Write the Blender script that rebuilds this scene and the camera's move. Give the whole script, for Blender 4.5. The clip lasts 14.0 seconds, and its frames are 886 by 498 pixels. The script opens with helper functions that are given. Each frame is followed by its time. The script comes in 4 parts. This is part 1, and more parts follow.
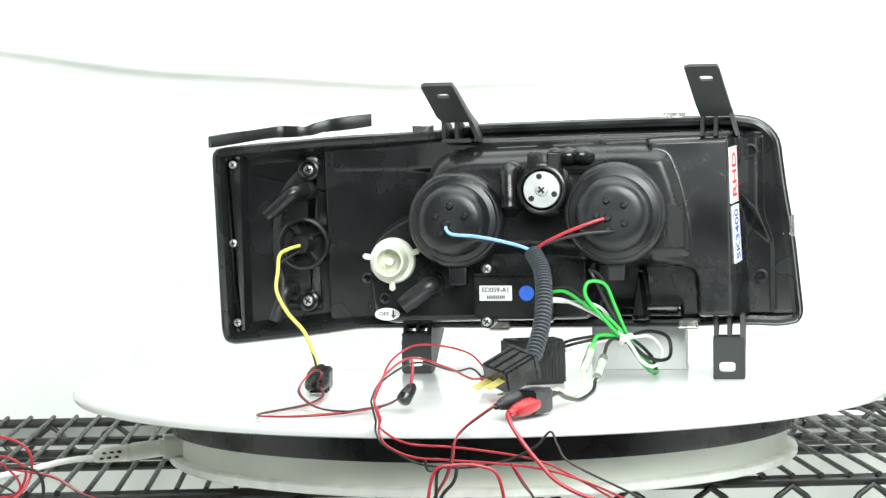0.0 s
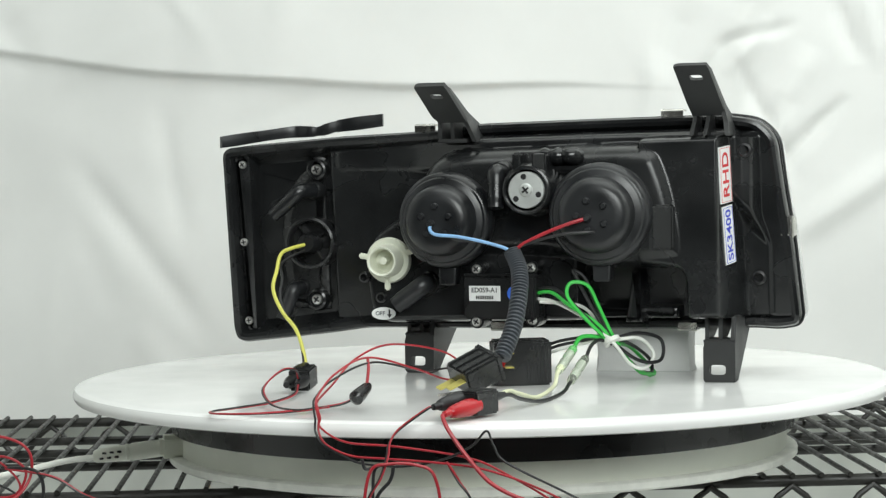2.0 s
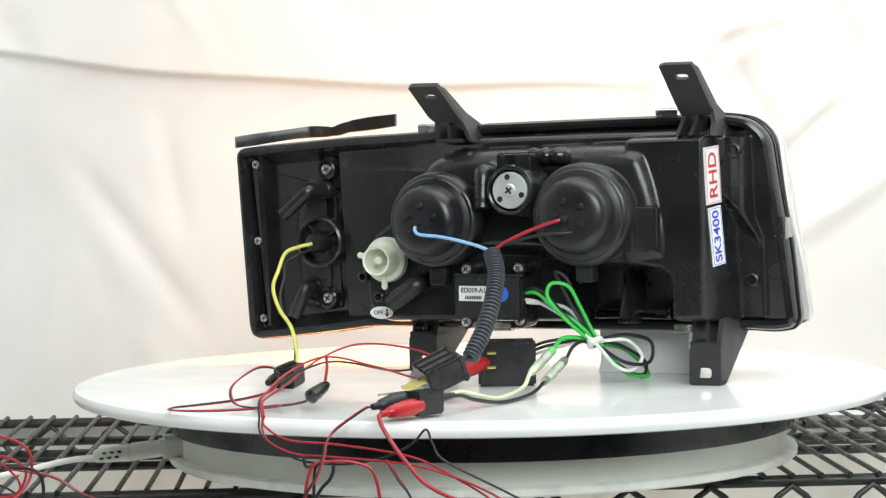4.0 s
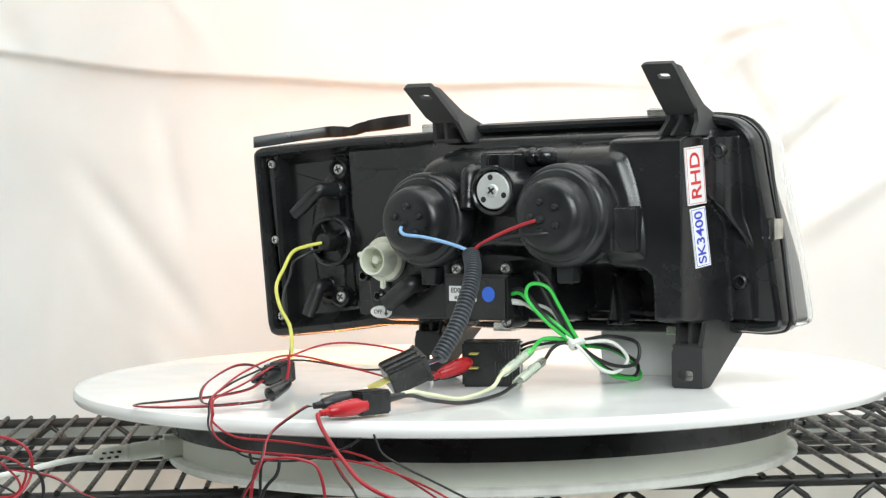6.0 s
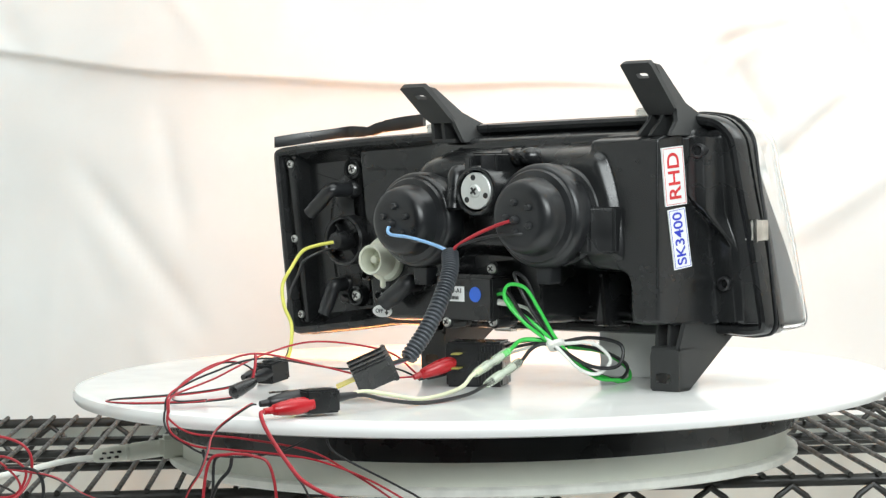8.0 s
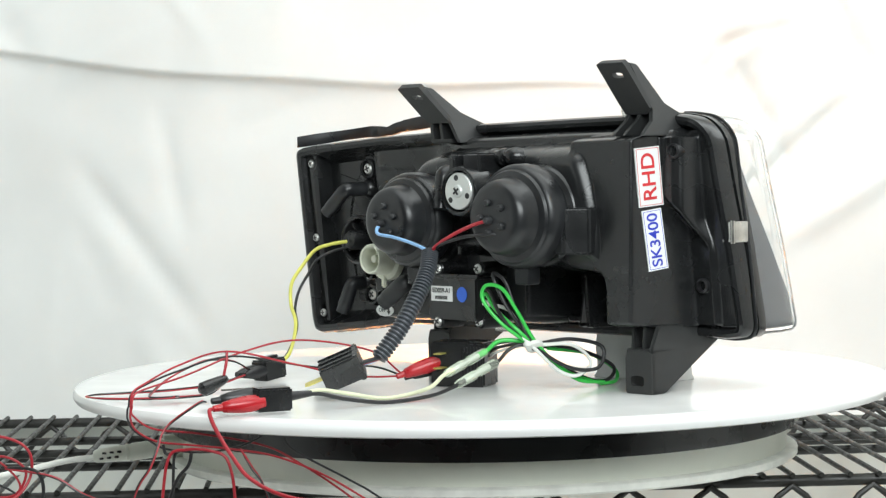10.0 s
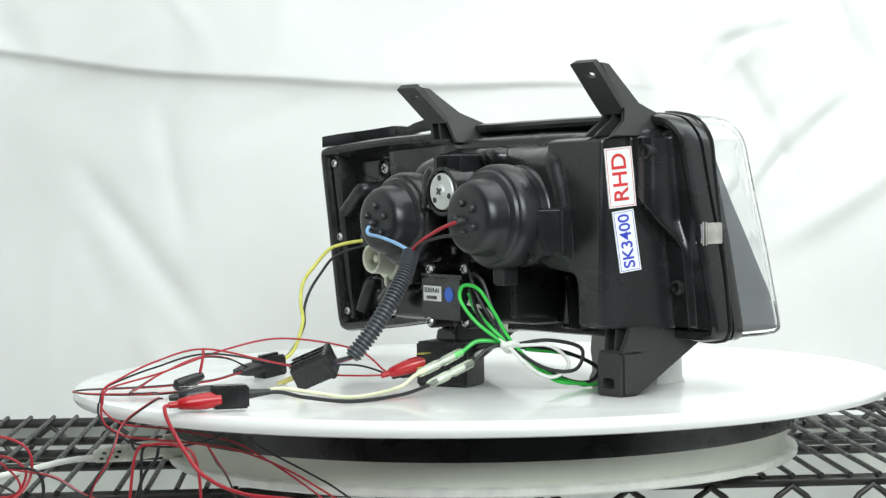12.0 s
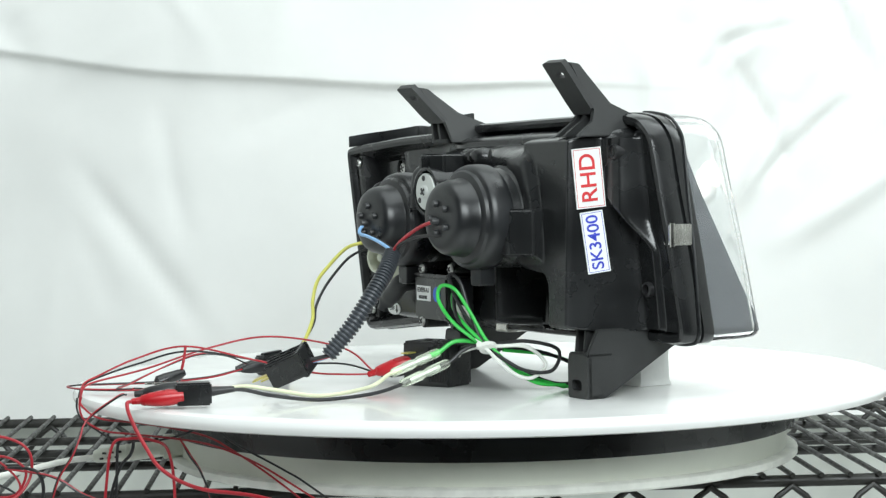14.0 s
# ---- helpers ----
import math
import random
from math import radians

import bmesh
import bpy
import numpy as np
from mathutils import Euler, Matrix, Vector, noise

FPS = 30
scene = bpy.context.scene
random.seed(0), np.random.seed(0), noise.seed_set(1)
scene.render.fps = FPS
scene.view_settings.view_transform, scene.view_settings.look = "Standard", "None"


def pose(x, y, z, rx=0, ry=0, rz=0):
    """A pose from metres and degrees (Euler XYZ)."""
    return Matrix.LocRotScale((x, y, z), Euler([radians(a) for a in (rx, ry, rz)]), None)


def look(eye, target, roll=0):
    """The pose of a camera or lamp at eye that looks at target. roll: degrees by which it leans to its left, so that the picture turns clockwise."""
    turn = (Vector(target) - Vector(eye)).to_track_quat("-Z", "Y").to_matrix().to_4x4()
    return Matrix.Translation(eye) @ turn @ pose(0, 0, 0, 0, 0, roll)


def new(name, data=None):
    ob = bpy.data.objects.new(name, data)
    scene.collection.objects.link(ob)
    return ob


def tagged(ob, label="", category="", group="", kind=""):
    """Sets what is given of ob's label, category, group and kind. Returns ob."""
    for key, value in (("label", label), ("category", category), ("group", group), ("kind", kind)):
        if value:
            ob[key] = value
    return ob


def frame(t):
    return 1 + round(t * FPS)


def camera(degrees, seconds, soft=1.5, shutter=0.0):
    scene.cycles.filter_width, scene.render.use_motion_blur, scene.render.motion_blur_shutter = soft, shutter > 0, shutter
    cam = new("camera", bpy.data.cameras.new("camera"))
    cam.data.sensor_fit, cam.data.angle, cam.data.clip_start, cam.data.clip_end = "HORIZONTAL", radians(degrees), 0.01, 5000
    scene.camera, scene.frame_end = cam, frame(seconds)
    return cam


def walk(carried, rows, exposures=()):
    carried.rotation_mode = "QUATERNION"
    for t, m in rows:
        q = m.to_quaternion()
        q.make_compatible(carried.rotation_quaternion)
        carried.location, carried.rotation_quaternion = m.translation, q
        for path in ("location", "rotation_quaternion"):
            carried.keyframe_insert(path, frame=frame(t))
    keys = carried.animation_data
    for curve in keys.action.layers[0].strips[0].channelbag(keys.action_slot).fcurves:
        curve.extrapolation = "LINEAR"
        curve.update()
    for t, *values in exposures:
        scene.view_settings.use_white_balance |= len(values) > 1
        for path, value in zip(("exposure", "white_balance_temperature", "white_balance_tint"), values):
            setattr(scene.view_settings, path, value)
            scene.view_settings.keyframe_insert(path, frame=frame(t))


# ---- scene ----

# camera: stands still before the turntable
CAM = Matrix(((0.99973507, 0.01571773, 0.01681492, 0.0),
              (0.01618807, 0.03919243, -0.99910055, -1.61691798),
              (-0.01636261, 0.99910806, 0.03892761, 0.15673661),
              (0, 0, 0, 1)))
cam = camera(22.974, 14.0, soft=1.3)
walk(cam, [(0.0, CAM), (14.0, CAM)], exposures=[
    (0.0, 0.70, 6490, 10.4), (0.2, 0.38, 6490, 10.4), (0.5, -0.14, 6518, 9.7), (0.8, -0.24, 6467, 10.5), (1.0, -0.28, 6486, 10.8), (1.5, -0.26, 6526, 11.3), (2.0, -0.22, 6600, 10.5), (2.5, -0.04, 6388, 9.9),
    (3.0, 0.04, 6402, 11.0), (5.5, 0.04, 6407, 11.0), (6.0, 0.04, 6417, 11.3), (6.5, 0.06, 6360, 10.9), (7.0, 0.06, 6360, 10.9), (7.5, 0.06, 6420, 11.3), (8.0, 0.08, 6425, 11.4), (10.5, 0.06, 6417, 11.3), (11.0, 0.06, 6360, 9.9),
    (11.5, 0.06, 6332, 9.9), (12.0, 0.06, 6415, 10.9), (12.5, 0.06, 6417, 11.3), (13.0, 0.08, 6407, 11.2), (13.5, 0.08, 6332, 9.9), (14.0, 0.08, 6332, 9.9)])

TURN = -3.593            # degrees a second, clockwise from above
LEAN = -8.0              # how the headlamp stands on the platter at the start
SHELF_Z = -0.0635
RIDERS = []              # things that ride on the platter, with their poses on it


# ---- world and lamps ----
def make_light():
    w = bpy.data.worlds.new("world")
    scene.world = w
    w.use_nodes = True
    bg = w.node_tree.nodes["Background"]
    bg.inputs[0].default_value = (0.92, 1.0, 0.985, 1)
    bg.inputs[1].default_value = 0.25

    def softbox(name, eye, target, sx, sy, watts, col):
        d = bpy.data.lights.new(name, "AREA")
        d.shape, d.size, d.size_y, d.energy, d.color = "RECTANGLE", sx, sy, watts, col
        ob = new(name, d)
        ob.matrix_world = look(eye, target)
        return ob
    softbox("softbox_above", (0.16, -0.18, 1.00), (0.08, 0.02, 0.0), 0.95, 0.9, 6.0, (0.935, 1.0, 0.985))
    softbox("softbox_front", (0.32, -1.45, 0.72), (0.0, 0.0, -0.03), 1.0, 0.6, 23.0, (0.935, 1.0, 0.985))
    softbox("softbox_side", (0.66, 0.10, 0.72), (0.05, 0.45, 0.1), 0.4, 0.6, 2.4, (0.935, 1.0, 0.985))


make_light()


# ---- materials ----
def nodes_of(name):
    m = bpy.data.materials.new(name)
    m.use_nodes = True
    return m, m.node_tree.nodes, m.node_tree.links, m.node_tree.nodes["Principled BSDF"]


def surface(name, col, rough=0.5, metal=0.0, var=0.12, scale=60.0, bump=0.1, fine=900.0, wear=0.0, coat=0.0, spec=0.5):
    """Two scales of variation: stains in colour and roughness, grain in relief."""
    m, n, l, b = nodes_of(name)
    co = n.new("ShaderNodeTexCoord")
    big = n.new("ShaderNodeTexNoise")
    big.inputs["Scale"].default_value, big.inputs["Detail"].default_value = scale, 5.0
    l.new(co.outputs["Object"], big.inputs["Vector"])
    ramp = n.new("ShaderNodeMapRange")
    ramp.inputs["From Min"].default_value, ramp.inputs["From Max"].default_value = 0.3, 0.7
    ramp.inputs["To Min"].default_value, ramp.inputs["To Max"].default_value = 1.0 - var, 1.0 + var
    l.new(big.outputs["Fac"], ramp.inputs["Value"])
    mul = n.new("ShaderNodeVectorMath")
    mul.operation = "SCALE"
    mul.inputs[0].default_value = col
    l.new(ramp.outputs["Result"], mul.inputs["Scale"])
    l.new(mul.outputs["Vector"], b.inputs["Base Color"])
    rr = n.new("ShaderNodeMapRange")
    rr.inputs["From Min"].default_value, rr.inputs["From Max"].default_value = 0.3, 0.7
    rr.inputs["To Min"].default_value, rr.inputs["To Max"].default_value = max(rough - 0.06 - wear, 0.02), min(rough + 0.06 + wear, 1.0)
    l.new(big.outputs["Fac"], rr.inputs["Value"])
    l.new(rr.outputs["Result"], b.inputs["Roughness"])
    grain = n.new("ShaderNodeTexNoise")
    grain.inputs["Scale"].default_value, grain.inputs["Detail"].default_value = fine, 3.0
    l.new(co.outputs["Object"], grain.inputs["Vector"])
    bp = n.new("ShaderNodeBump")
    bp.inputs["Strength"].default_value, bp.inputs["Distance"].default_value = bump, 0.0005
    l.new(grain.outputs["Fac"], bp.inputs["Height"])
    l.new(bp.outputs["Normal"], b.inputs["Normal"])
    b.inputs["Metallic"].default_value = metal
    b.inputs["Specular IOR Level"].default_value = spec
    b.inputs["Coat Weight"].default_value = coat
    return m


def clear(name, col, rough=0.02, ior=1.45):
    m, n, l, b = nodes_of(name)
    b.inputs["Base Color"].default_value = (*col, 1)
    b.inputs["Transmission Weight"].default_value = 1.0
    b.inputs["Roughness"].default_value = rough
    b.inputs["IOR"].default_value = ior
    return m


def glowing(name, col, power):
    m, n, l, b = nodes_of(name)
    b.inputs["Base Color"].default_value = (*col, 1)
    b.inputs["Emission Color"].default_value = (*col, 1)
    b.inputs["Emission Strength"].default_value = power
    return m


PLASTIC = surface("black_plastic", (0.0128, 0.0135, 0.0140), 0.25, var=0.25, scale=25, bump=0.03, fine=1500, wear=0.04)
SATIN = surface("satin_black_plastic", (0.0125, 0.0130, 0.0135), 0.28, var=0.2, scale=40, bump=0.10, fine=1800)
BRACKET = surface("grained_black_plastic", (0.020, 0.021, 0.021), 0.5, var=0.2, scale=40, bump=0.4, fine=1400)
RUBBER = surface("black_rubber", (0.0120, 0.0128, 0.0140), 0.34, var=0.5, scale=35, bump=0.10, fine=900, wear=0.03)
CABLE_BLACK = surface("black_insulation", (0.014, 0.014, 0.015), 0.4)
CONDUIT = surface("slate_conduit", (0.055, 0.062, 0.072), 0.36)
CABLE_RED = surface("red_insulation", (0.36, 0.016, 0.026), 0.38)
CABLE_GREEN = surface("green_insulation", (0.04, 0.50, 0.07), 0.38)
CABLE_WHITE = surface("white_insulation", (0.78, 0.79, 0.74), 0.4)
CABLE_CREAM = surface("cream_insulation", (0.70, 0.72, 0.50), 0.4)
CABLE_YELLOW = surface("yellow_insulation", (0.64, 0.62, 0.12), 0.4)
CABLE_BLUE = surface("pale_blue_insulation", (0.25, 0.46, 0.75), 0.4)
RED_VINYL = surface("red_vinyl", (0.44, 0.012, 0.018), 0.3)
BRASS = surface("zinc_yellow_brass", (0.62, 0.55, 0.16), 0.35, metal=0.6)
STEEL = surface("bright_steel", (0.62, 0.61, 0.57), 0.24, metal=1.0, var=0.25, scale=120)
SCREW = surface("screw_steel", (0.66, 0.66, 0.64), 0.35, metal=1.0)
IVORY = surface("ivory_plastic", (0.72, 0.74, 0.62), 0.4, var=0.05)
NICKEL = surface("grey_zinc", (0.60, 0.62, 0.60), 0.42, metal=0.55, var=0.08)
PAPER = surface("label_paper", (0.82, 0.83, 0.82), 0.55, var=0.03)
INK_RED = surface("red_ink", (0.60, 0.03, 0.035), 0.5)
INK_BLUE = surface("blue_ink", (0.03, 0.05, 0.50), 0.5)
INK_BLACK = surface("black_ink", (0.03, 0.03, 0.03), 0.5)
DOT_BLUE = surface("blue_dot_paper", (0.03, 0.13, 0.62), 0.5)
MARK_GREEN = surface("green_marker", (0.20, 0.45, 0.12), 0.5)
PLATTER = surface("white_gloss_board", (0.90, 0.905, 0.89), 0.20, var=0.012, scale=9, bump=0.012, fine=200, coat=0.3)
DRUM = surface("aged_grey_plastic", (0.76, 0.78, 0.69), 0.4, var=0.06, scale=20)
CORD = surface("white_cord", (0.80, 0.81, 0.75), 0.45)
SHELF = surface("dark_epoxy_wire", (0.014, 0.0135, 0.011), 0.45, var=0.4, scale=90, bump=0.3, fine=500, wear=0.1)
CARTON = surface("white_carton", (0.72, 0.73, 0.71), 0.6, var=0.06, scale=50, bump=0.25, fine=250)
SLEEVE = clear("clear_sleeve", (0.86, 0.92, 0.78), 0.25, 1.3)
SLEEVE.node_tree.nodes["Principled BSDF"].inputs["Transmission Weight"].default_value = 0.82
LENS = clear("clear_polycarbonate", (0.97, 0.98, 0.98), 0.01)
BEZEL = surface("dark_grey_bezel", (0.060, 0.063, 0.067), 0.35, var=0.1)
CHROME = surface("chrome_reflector", (0.8, 0.8, 0.8), 0.08, metal=1.0, var=0.03)
GLOW_WARM = glowing("lit_bulb", (1.0, 0.90, 0.76), 90.0)
GLOW_AMBER = glowing("lit_amber_bulb", (1.0, 0.33, 0.05), 820.0)
ROOM = surface("room_paint", (0.16, 0.165, 0.16), 0.8, var=0.05, scale=3)
FLOOR = surface("floor_vinyl", (0.20, 0.20, 0.19), 0.5, var=0.1, scale=4)


def cloth_material():
    m, n, l, b = nodes_of("white_cotton_sheet")
    b.inputs["Roughness"].default_value = 0.9
    co = n.new("ShaderNodeTexCoord")
    a = n.new("ShaderNodeTexNoise")
    a.inputs["Scale"].default_value, a.inputs["Detail"].default_value = 6.0, 6.0
    l.new(co.outputs["Object"], a.inputs["Vector"])
    r = n.new("ShaderNodeValToRGB")
    r.color_ramp.elements[0].position, r.color_ramp.elements[0].color = 0.3, (0.700, 0.706, 0.690, 1)
    r.color_ramp.elements[1].position, r.color_ramp.elements[1].color = 0.7, (0.782, 0.787, 0.770, 1)
    l.new(a.outputs["Fac"], r.inputs["Fac"])
    l.new(r.outputs["Color"], b.inputs["Base Color"])
    g = n.new("ShaderNodeTexNoise")
    g.inputs["Scale"].default_value, g.inputs["Detail"].default_value = 9.0, 3.0
    l.new(co.outputs["Object"], g.inputs["Vector"])
    bp = n.new("ShaderNodeBump")
    bp.inputs["Strength"].default_value, bp.inputs["Distance"].default_value = 0.25, 0.01
    l.new(g.outputs["Fac"], bp.inputs["Height"])
    l.new(bp.outputs["Normal"], b.inputs["Normal"])
    return m


CLOTH = cloth_material()
# its grey puts the dimmer light below the shelf into the colour
SHADE_GREY_CLOTH = surface("shade_grey_cloth", (0.62, 0.64, 0.60), 0.9, var=0.12, scale=9, bump=0.2, fine=400)


# ---- mesh helpers ----
OFFSET = {}


def thing(name, base, label, category, group="", kind="", rides=False, turn=0.0):
    ob = new(name)
    ob.empty_display_size = 0.02
    OFFSET[ob.name] = Vector(base) if not turn else Vector((0, 0, 0))
    ob.matrix_world = pose(*base, 0, 0, turn)
    tagged(ob, label, category, group, kind)
    if rides:
        RIDERS.append((ob, pose(*base, 0, 0, turn)))
    return ob


def mesh_of(bm, name, mat, crisp=35):
    bmesh.ops.recalc_face_normals(bm, faces=bm.faces)
    me = bpy.data.meshes.new(name)
    bm.to_mesh(me)
    bm.free()
    for p in me.polygons:
        p.use_smooth = True
    me.set_sharp_from_angle(angle=radians(crisp))
    me.materials.append(mat)
    return me


def part(name, bm, mat, parent, label="", crisp=35):
    """One mesh under a thing or a part; its points are given in the space of the top-level thing's support."""
    top = parent
    while top.parent:
        top = top.parent
    bmesh.ops.translate(bm, verts=bm.verts, vec=-OFFSET[top.name])
    ob = new(name, mesh_of(bm, name, mat, crisp))
    ob.parent = parent
    return tagged(ob, label)


def join(*bms):
    out = bmesh.new()
    for b in bms:
        me = bpy.data.meshes.new("tmp")
        b.to_mesh(me)
        b.free()
        out.from_mesh(me)
        bpy.data.meshes.remove(me)
    return out


def smooth_path(pts, n=8):
    """Catmull-Rom through the points."""
    P = [Vector(p) for p in pts]
    P = [2 * P[0] - P[1]] + P + [2 * P[-1] - P[-2]]
    out = []
    for i in range(1, len(P) - 2):
        a, b, c, d = P[i - 1:i + 3]
        for k in range(n):
            t = k / n
            out.append(0.5 * (2 * b + (c - a) * t + (2 * a - 5 * b + 4 * c - d) * t * t + (3 * b - a - 3 * c + d) * t ** 3))
    out.append(P[-2])
    return out


def tube(pts, radius, sides=10, n=8, squash=1.0, raw=False):
    """A round cord along a path; radius may be a function of the way along it (0 to 1)."""
    path = [Vector(p) for p in pts] if raw else smooth_path(pts, n)
    bm = bmesh.new()
    rings, side = [], None
    for i, p in enumerate(path):
        d = (path[min(i + 1, len(path) - 1)] - path[max(i - 1, 0)]).normalized()
        if side is None:
            side = d.orthogonal().normalized()
        side = (side - d * side.dot(d)).normalized()
        up = d.cross(side)
        r = radius(i / (len(path) - 1)) if callable(radius) else radius
        rings.append([bm.verts.new(p + r * (math.cos(a) * side + squash * math.sin(a) * up))
                      for a in (2 * math.pi * k / sides for k in range(sides))])
    for a, b in zip(rings, rings[1:]):
        for k in range(sides):
            bm.faces.new((a[k], a[(k + 1) % sides], b[(k + 1) % sides], b[k]))
    bm.faces.new(rings[0])
    bm.faces.new(rings[-1])
    return bm


def loft(loops, cap0=True, cap1=True):
    bm = bmesh.new()
    rows = [[bm.verts.new(p) for p in lp] for lp in loops]
    n = len(rows[0])
    for a, b in zip(rows, rows[1:]):
        for k in range(n):
            bm.faces.new((a[k], a[(k + 1) % n], b[(k + 1) % n], b[k]))
    if cap0:
        bm.faces.new(rows[0])
    if cap1:
        bm.faces.new(rows[-1])
    return bm


def lathe(profile, centre, axis=(0, -1, 0), sides=40, cap0=True, cap1=True):
    """profile: (radius, way along the axis)."""
    d = Vector(axis).normalized()
    s = d.orthogonal().normalized()
    u = d.cross(s)
    c = Vector(centre)
    return loft([[c + d * h + r * (math.cos(a) * s + math.sin(a) * u) for a in (2 * math.pi * k / sides for k in range(sides))]
                 for r, h in profile], cap0, cap1)


def rod(a, b, r, sides=10):
    return tube([a, b], r, sides, raw=True)


def fillet(poly, r, n=4):
    """Round the corners of a closed outline."""
    out = []
    for i, p in enumerate(poly):
        p = Vector(p)
        a, b = Vector(poly[i - 1]) - p, Vector(poly[(i + 1) % len(poly)]) - p
        k = min(r, a.length * 0.45, b.length * 0.45)
        q0, q1 = p + a.normalized() * k, p + b.normalized() * k
        for j in range(n + 1):
            t = j / n
            out.append((1 - t) ** 2 * q0 + 2 * t * (1 - t) * p + t * t * q1)
    return out


def inset(poly, d):
    """Shrink a closed outline by d."""
    area = sum(a[0] * b[1] - b[0] * a[1] for a, b in zip(poly, poly[1:] + poly[:1]))
    s = 1 if area > 0 else -1
    out = []
    for i, p in enumerate(poly):
        t = (Vector(poly[(i + 1) % len(poly)]) - Vector(poly[i - 1]))
        t = t.normalized() if t.length > 1e-9 else Vector((1, 0))
        out.append(Vector(p) + s * d * Vector((-t.y, t.x)))
    return out


def lift(poly, v):
    """An outline (u, z) at depth v towards the rear of the headlamp."""
    return [Vector((p[0], -v, p[1])) for p in poly]


def raised(outline, v0, v1, corner=0.006, draft=0.002, edge=0.003):
    o = fillet(outline, corner)
    return loft([lift(o, v0), lift(inset(o, draft), v1 - edge), lift(inset(o, draft + 0.3 * edge), v1 - 0.3 * edge),
                 lift(inset(o, draft + edge), v1), lift(inset(o, draft + edge + 0.0006), v1)])


def box(size, centre=(0, 0, 0), turn=None, bevel=0.0015):
    bm = bmesh.new()
    bmesh.ops.create_cube(bm, size=1.0)
    bmesh.ops.scale(bm, vec=size, verts=bm.verts)
    if bevel:
        bmesh.ops.bevel(bm, geom=bm.edges[:], offset=bevel, segments=2, affect="EDGES")
    m = Matrix.Translation(centre) @ (turn.to_4x4() if turn else Matrix())
    bmesh.ops.transform(bm, matrix=m, verts=bm.verts)
    return bm


def profile_x(points, u0, u1, bevel=0.001):
    """An outline in (v, z), thick from u0 to u1."""
    bm = loft([[Vector((u0, -v, z)) for v, z in points], [Vector((u1, -v, z)) for v, z in points]])
    bmesh.ops.bevel(bm, geom=bm.edges[:], offset=bevel, segments=2, affect="EDGES")
    return bm


def holed_plate(centre, ax, ay, w, h, hole, thick, n=32):
    """A plate w by h with a slot (cx, cy, rx, ry), thick along ax x ay."""
    ax, ay = Vector(ax).normalized(), Vector(ay).normalized()
    az = ax.cross(ay).normalized()
    cx, cy, rx, ry = hole
    outer, inner = [], []
    for k in range(n):
        a = 2 * math.pi * k / n
        c, s = math.cos(a), math.sin(a)
        f = min((w / 2 - cx * (1 if c > 0 else -1)) / abs(c) if abs(c) > 1e-6 else 9, (h / 2 - cy * (1 if s > 0 else -1)) / abs(s) if abs(s) > 1e-6 else 9)
        outer.append((cx + f * c, cy + f * s))
        e = (abs(c) ** 4 + abs(s) ** 4) ** -0.25
        inner.append((cx + rx * c * e, cy + ry * s * e))
    at = lambda p, q: Vector(centre) + ax * p[0] + ay * p[1] + az * q
    loops = [[at(p, -thick / 2) for p in inner], [at(p, -thick / 2) for p in outer], [at(p, thick / 2) for p in outer], [at(p, thick / 2) for p in inner]]
    return loft(loops + [loops[0]], False, False)


def words(text, size, m, mat, parent, name="lettering", bold=0.012):
    """Raised lettering in the built-in font, centred at the pose m in its thing's space."""
    c = bpy.data.curves.new("tmp", "FONT")
    c.body, c.size, c.align_x, c.align_y, c.extrude, c.offset = text, size, "CENTER", "CENTER", 0.00008, size * bold
    o = bpy.data.objects.new("tmp", c)
    me = bpy.data.meshes.new_from_object(o)
    bpy.data.objects.remove(o)
    bpy.data.curves.remove(c)
    me.name = name
    me.transform(m)
    me.materials.clear()
    me.materials.append(mat)
    ob = new(name, me)
    ob.parent = parent
    return ob


# ---- the tent of white sheets and the room round it ----
def sheet(name, origin, ax, ay, w, h, nx, ny, shape, label, xs=None, ys=None):
    bm = bmesh.new()
    ax, ay = Vector(ax), Vector(ay)
    az = ax.cross(ay)
    xs = xs or [w * i / nx for i in range(nx + 1)]
    ys = ys or [h * j / ny for j in range(ny + 1)]
    grid = [[bm.verts.new(Vector(origin) + ax * a + ay * b + az * shape(a, b)) for a in xs] for b in ys]
    for j in range(len(ys) - 1):
        for i in range(len(xs) - 1):
            bm.faces.new((grid[j][i], grid[j][i + 1], grid[j + 1][i + 1], grid[j + 1][i]))
    ob = new(name, mesh_of(bm, name, CLOTH, 180))
    return tagged(ob, label, "backdrop", kind="structure")


def crease(x, z, x0, z0, x1, z1, width, depth):
    """A fold along a line, fading at its ends."""
    dx, dz = x1 - x0, z1 - z0
    ll = dx * dx + dz * dz
    t = ((x - x0) * dx + (z - z0) * dz) / ll
    d = ((x - x0) * dz - (z - z0) * dx) / math.sqrt(ll)
    fade = max(0.0, min(1.0, 1.6 - abs(2 * t - 1) * 1.6))
    return depth * fade * math.exp(-(d / width) ** 2)


BACK_FOLDS = []
fold_rng = random.Random(4)
for k in range(26):
    x0, z0 = 0.16 + 0.40 * fold_rng.random(), 0.0 + 0.5 * fold_rng.random()
    an = radians(fold_rng.choice((50, 62, 75, 110, 35)) + fold_rng.uniform(-10, 10))
    ln = fold_rng.uniform(0.08, 0.25)
    BACK_FOLDS.append((x0, z0, x0 + ln * math.cos(an), z0 + ln * math.sin(an), fold_rng.uniform(0.006, 0.018), fold_rng.uniform(-0.014, 0.016)))
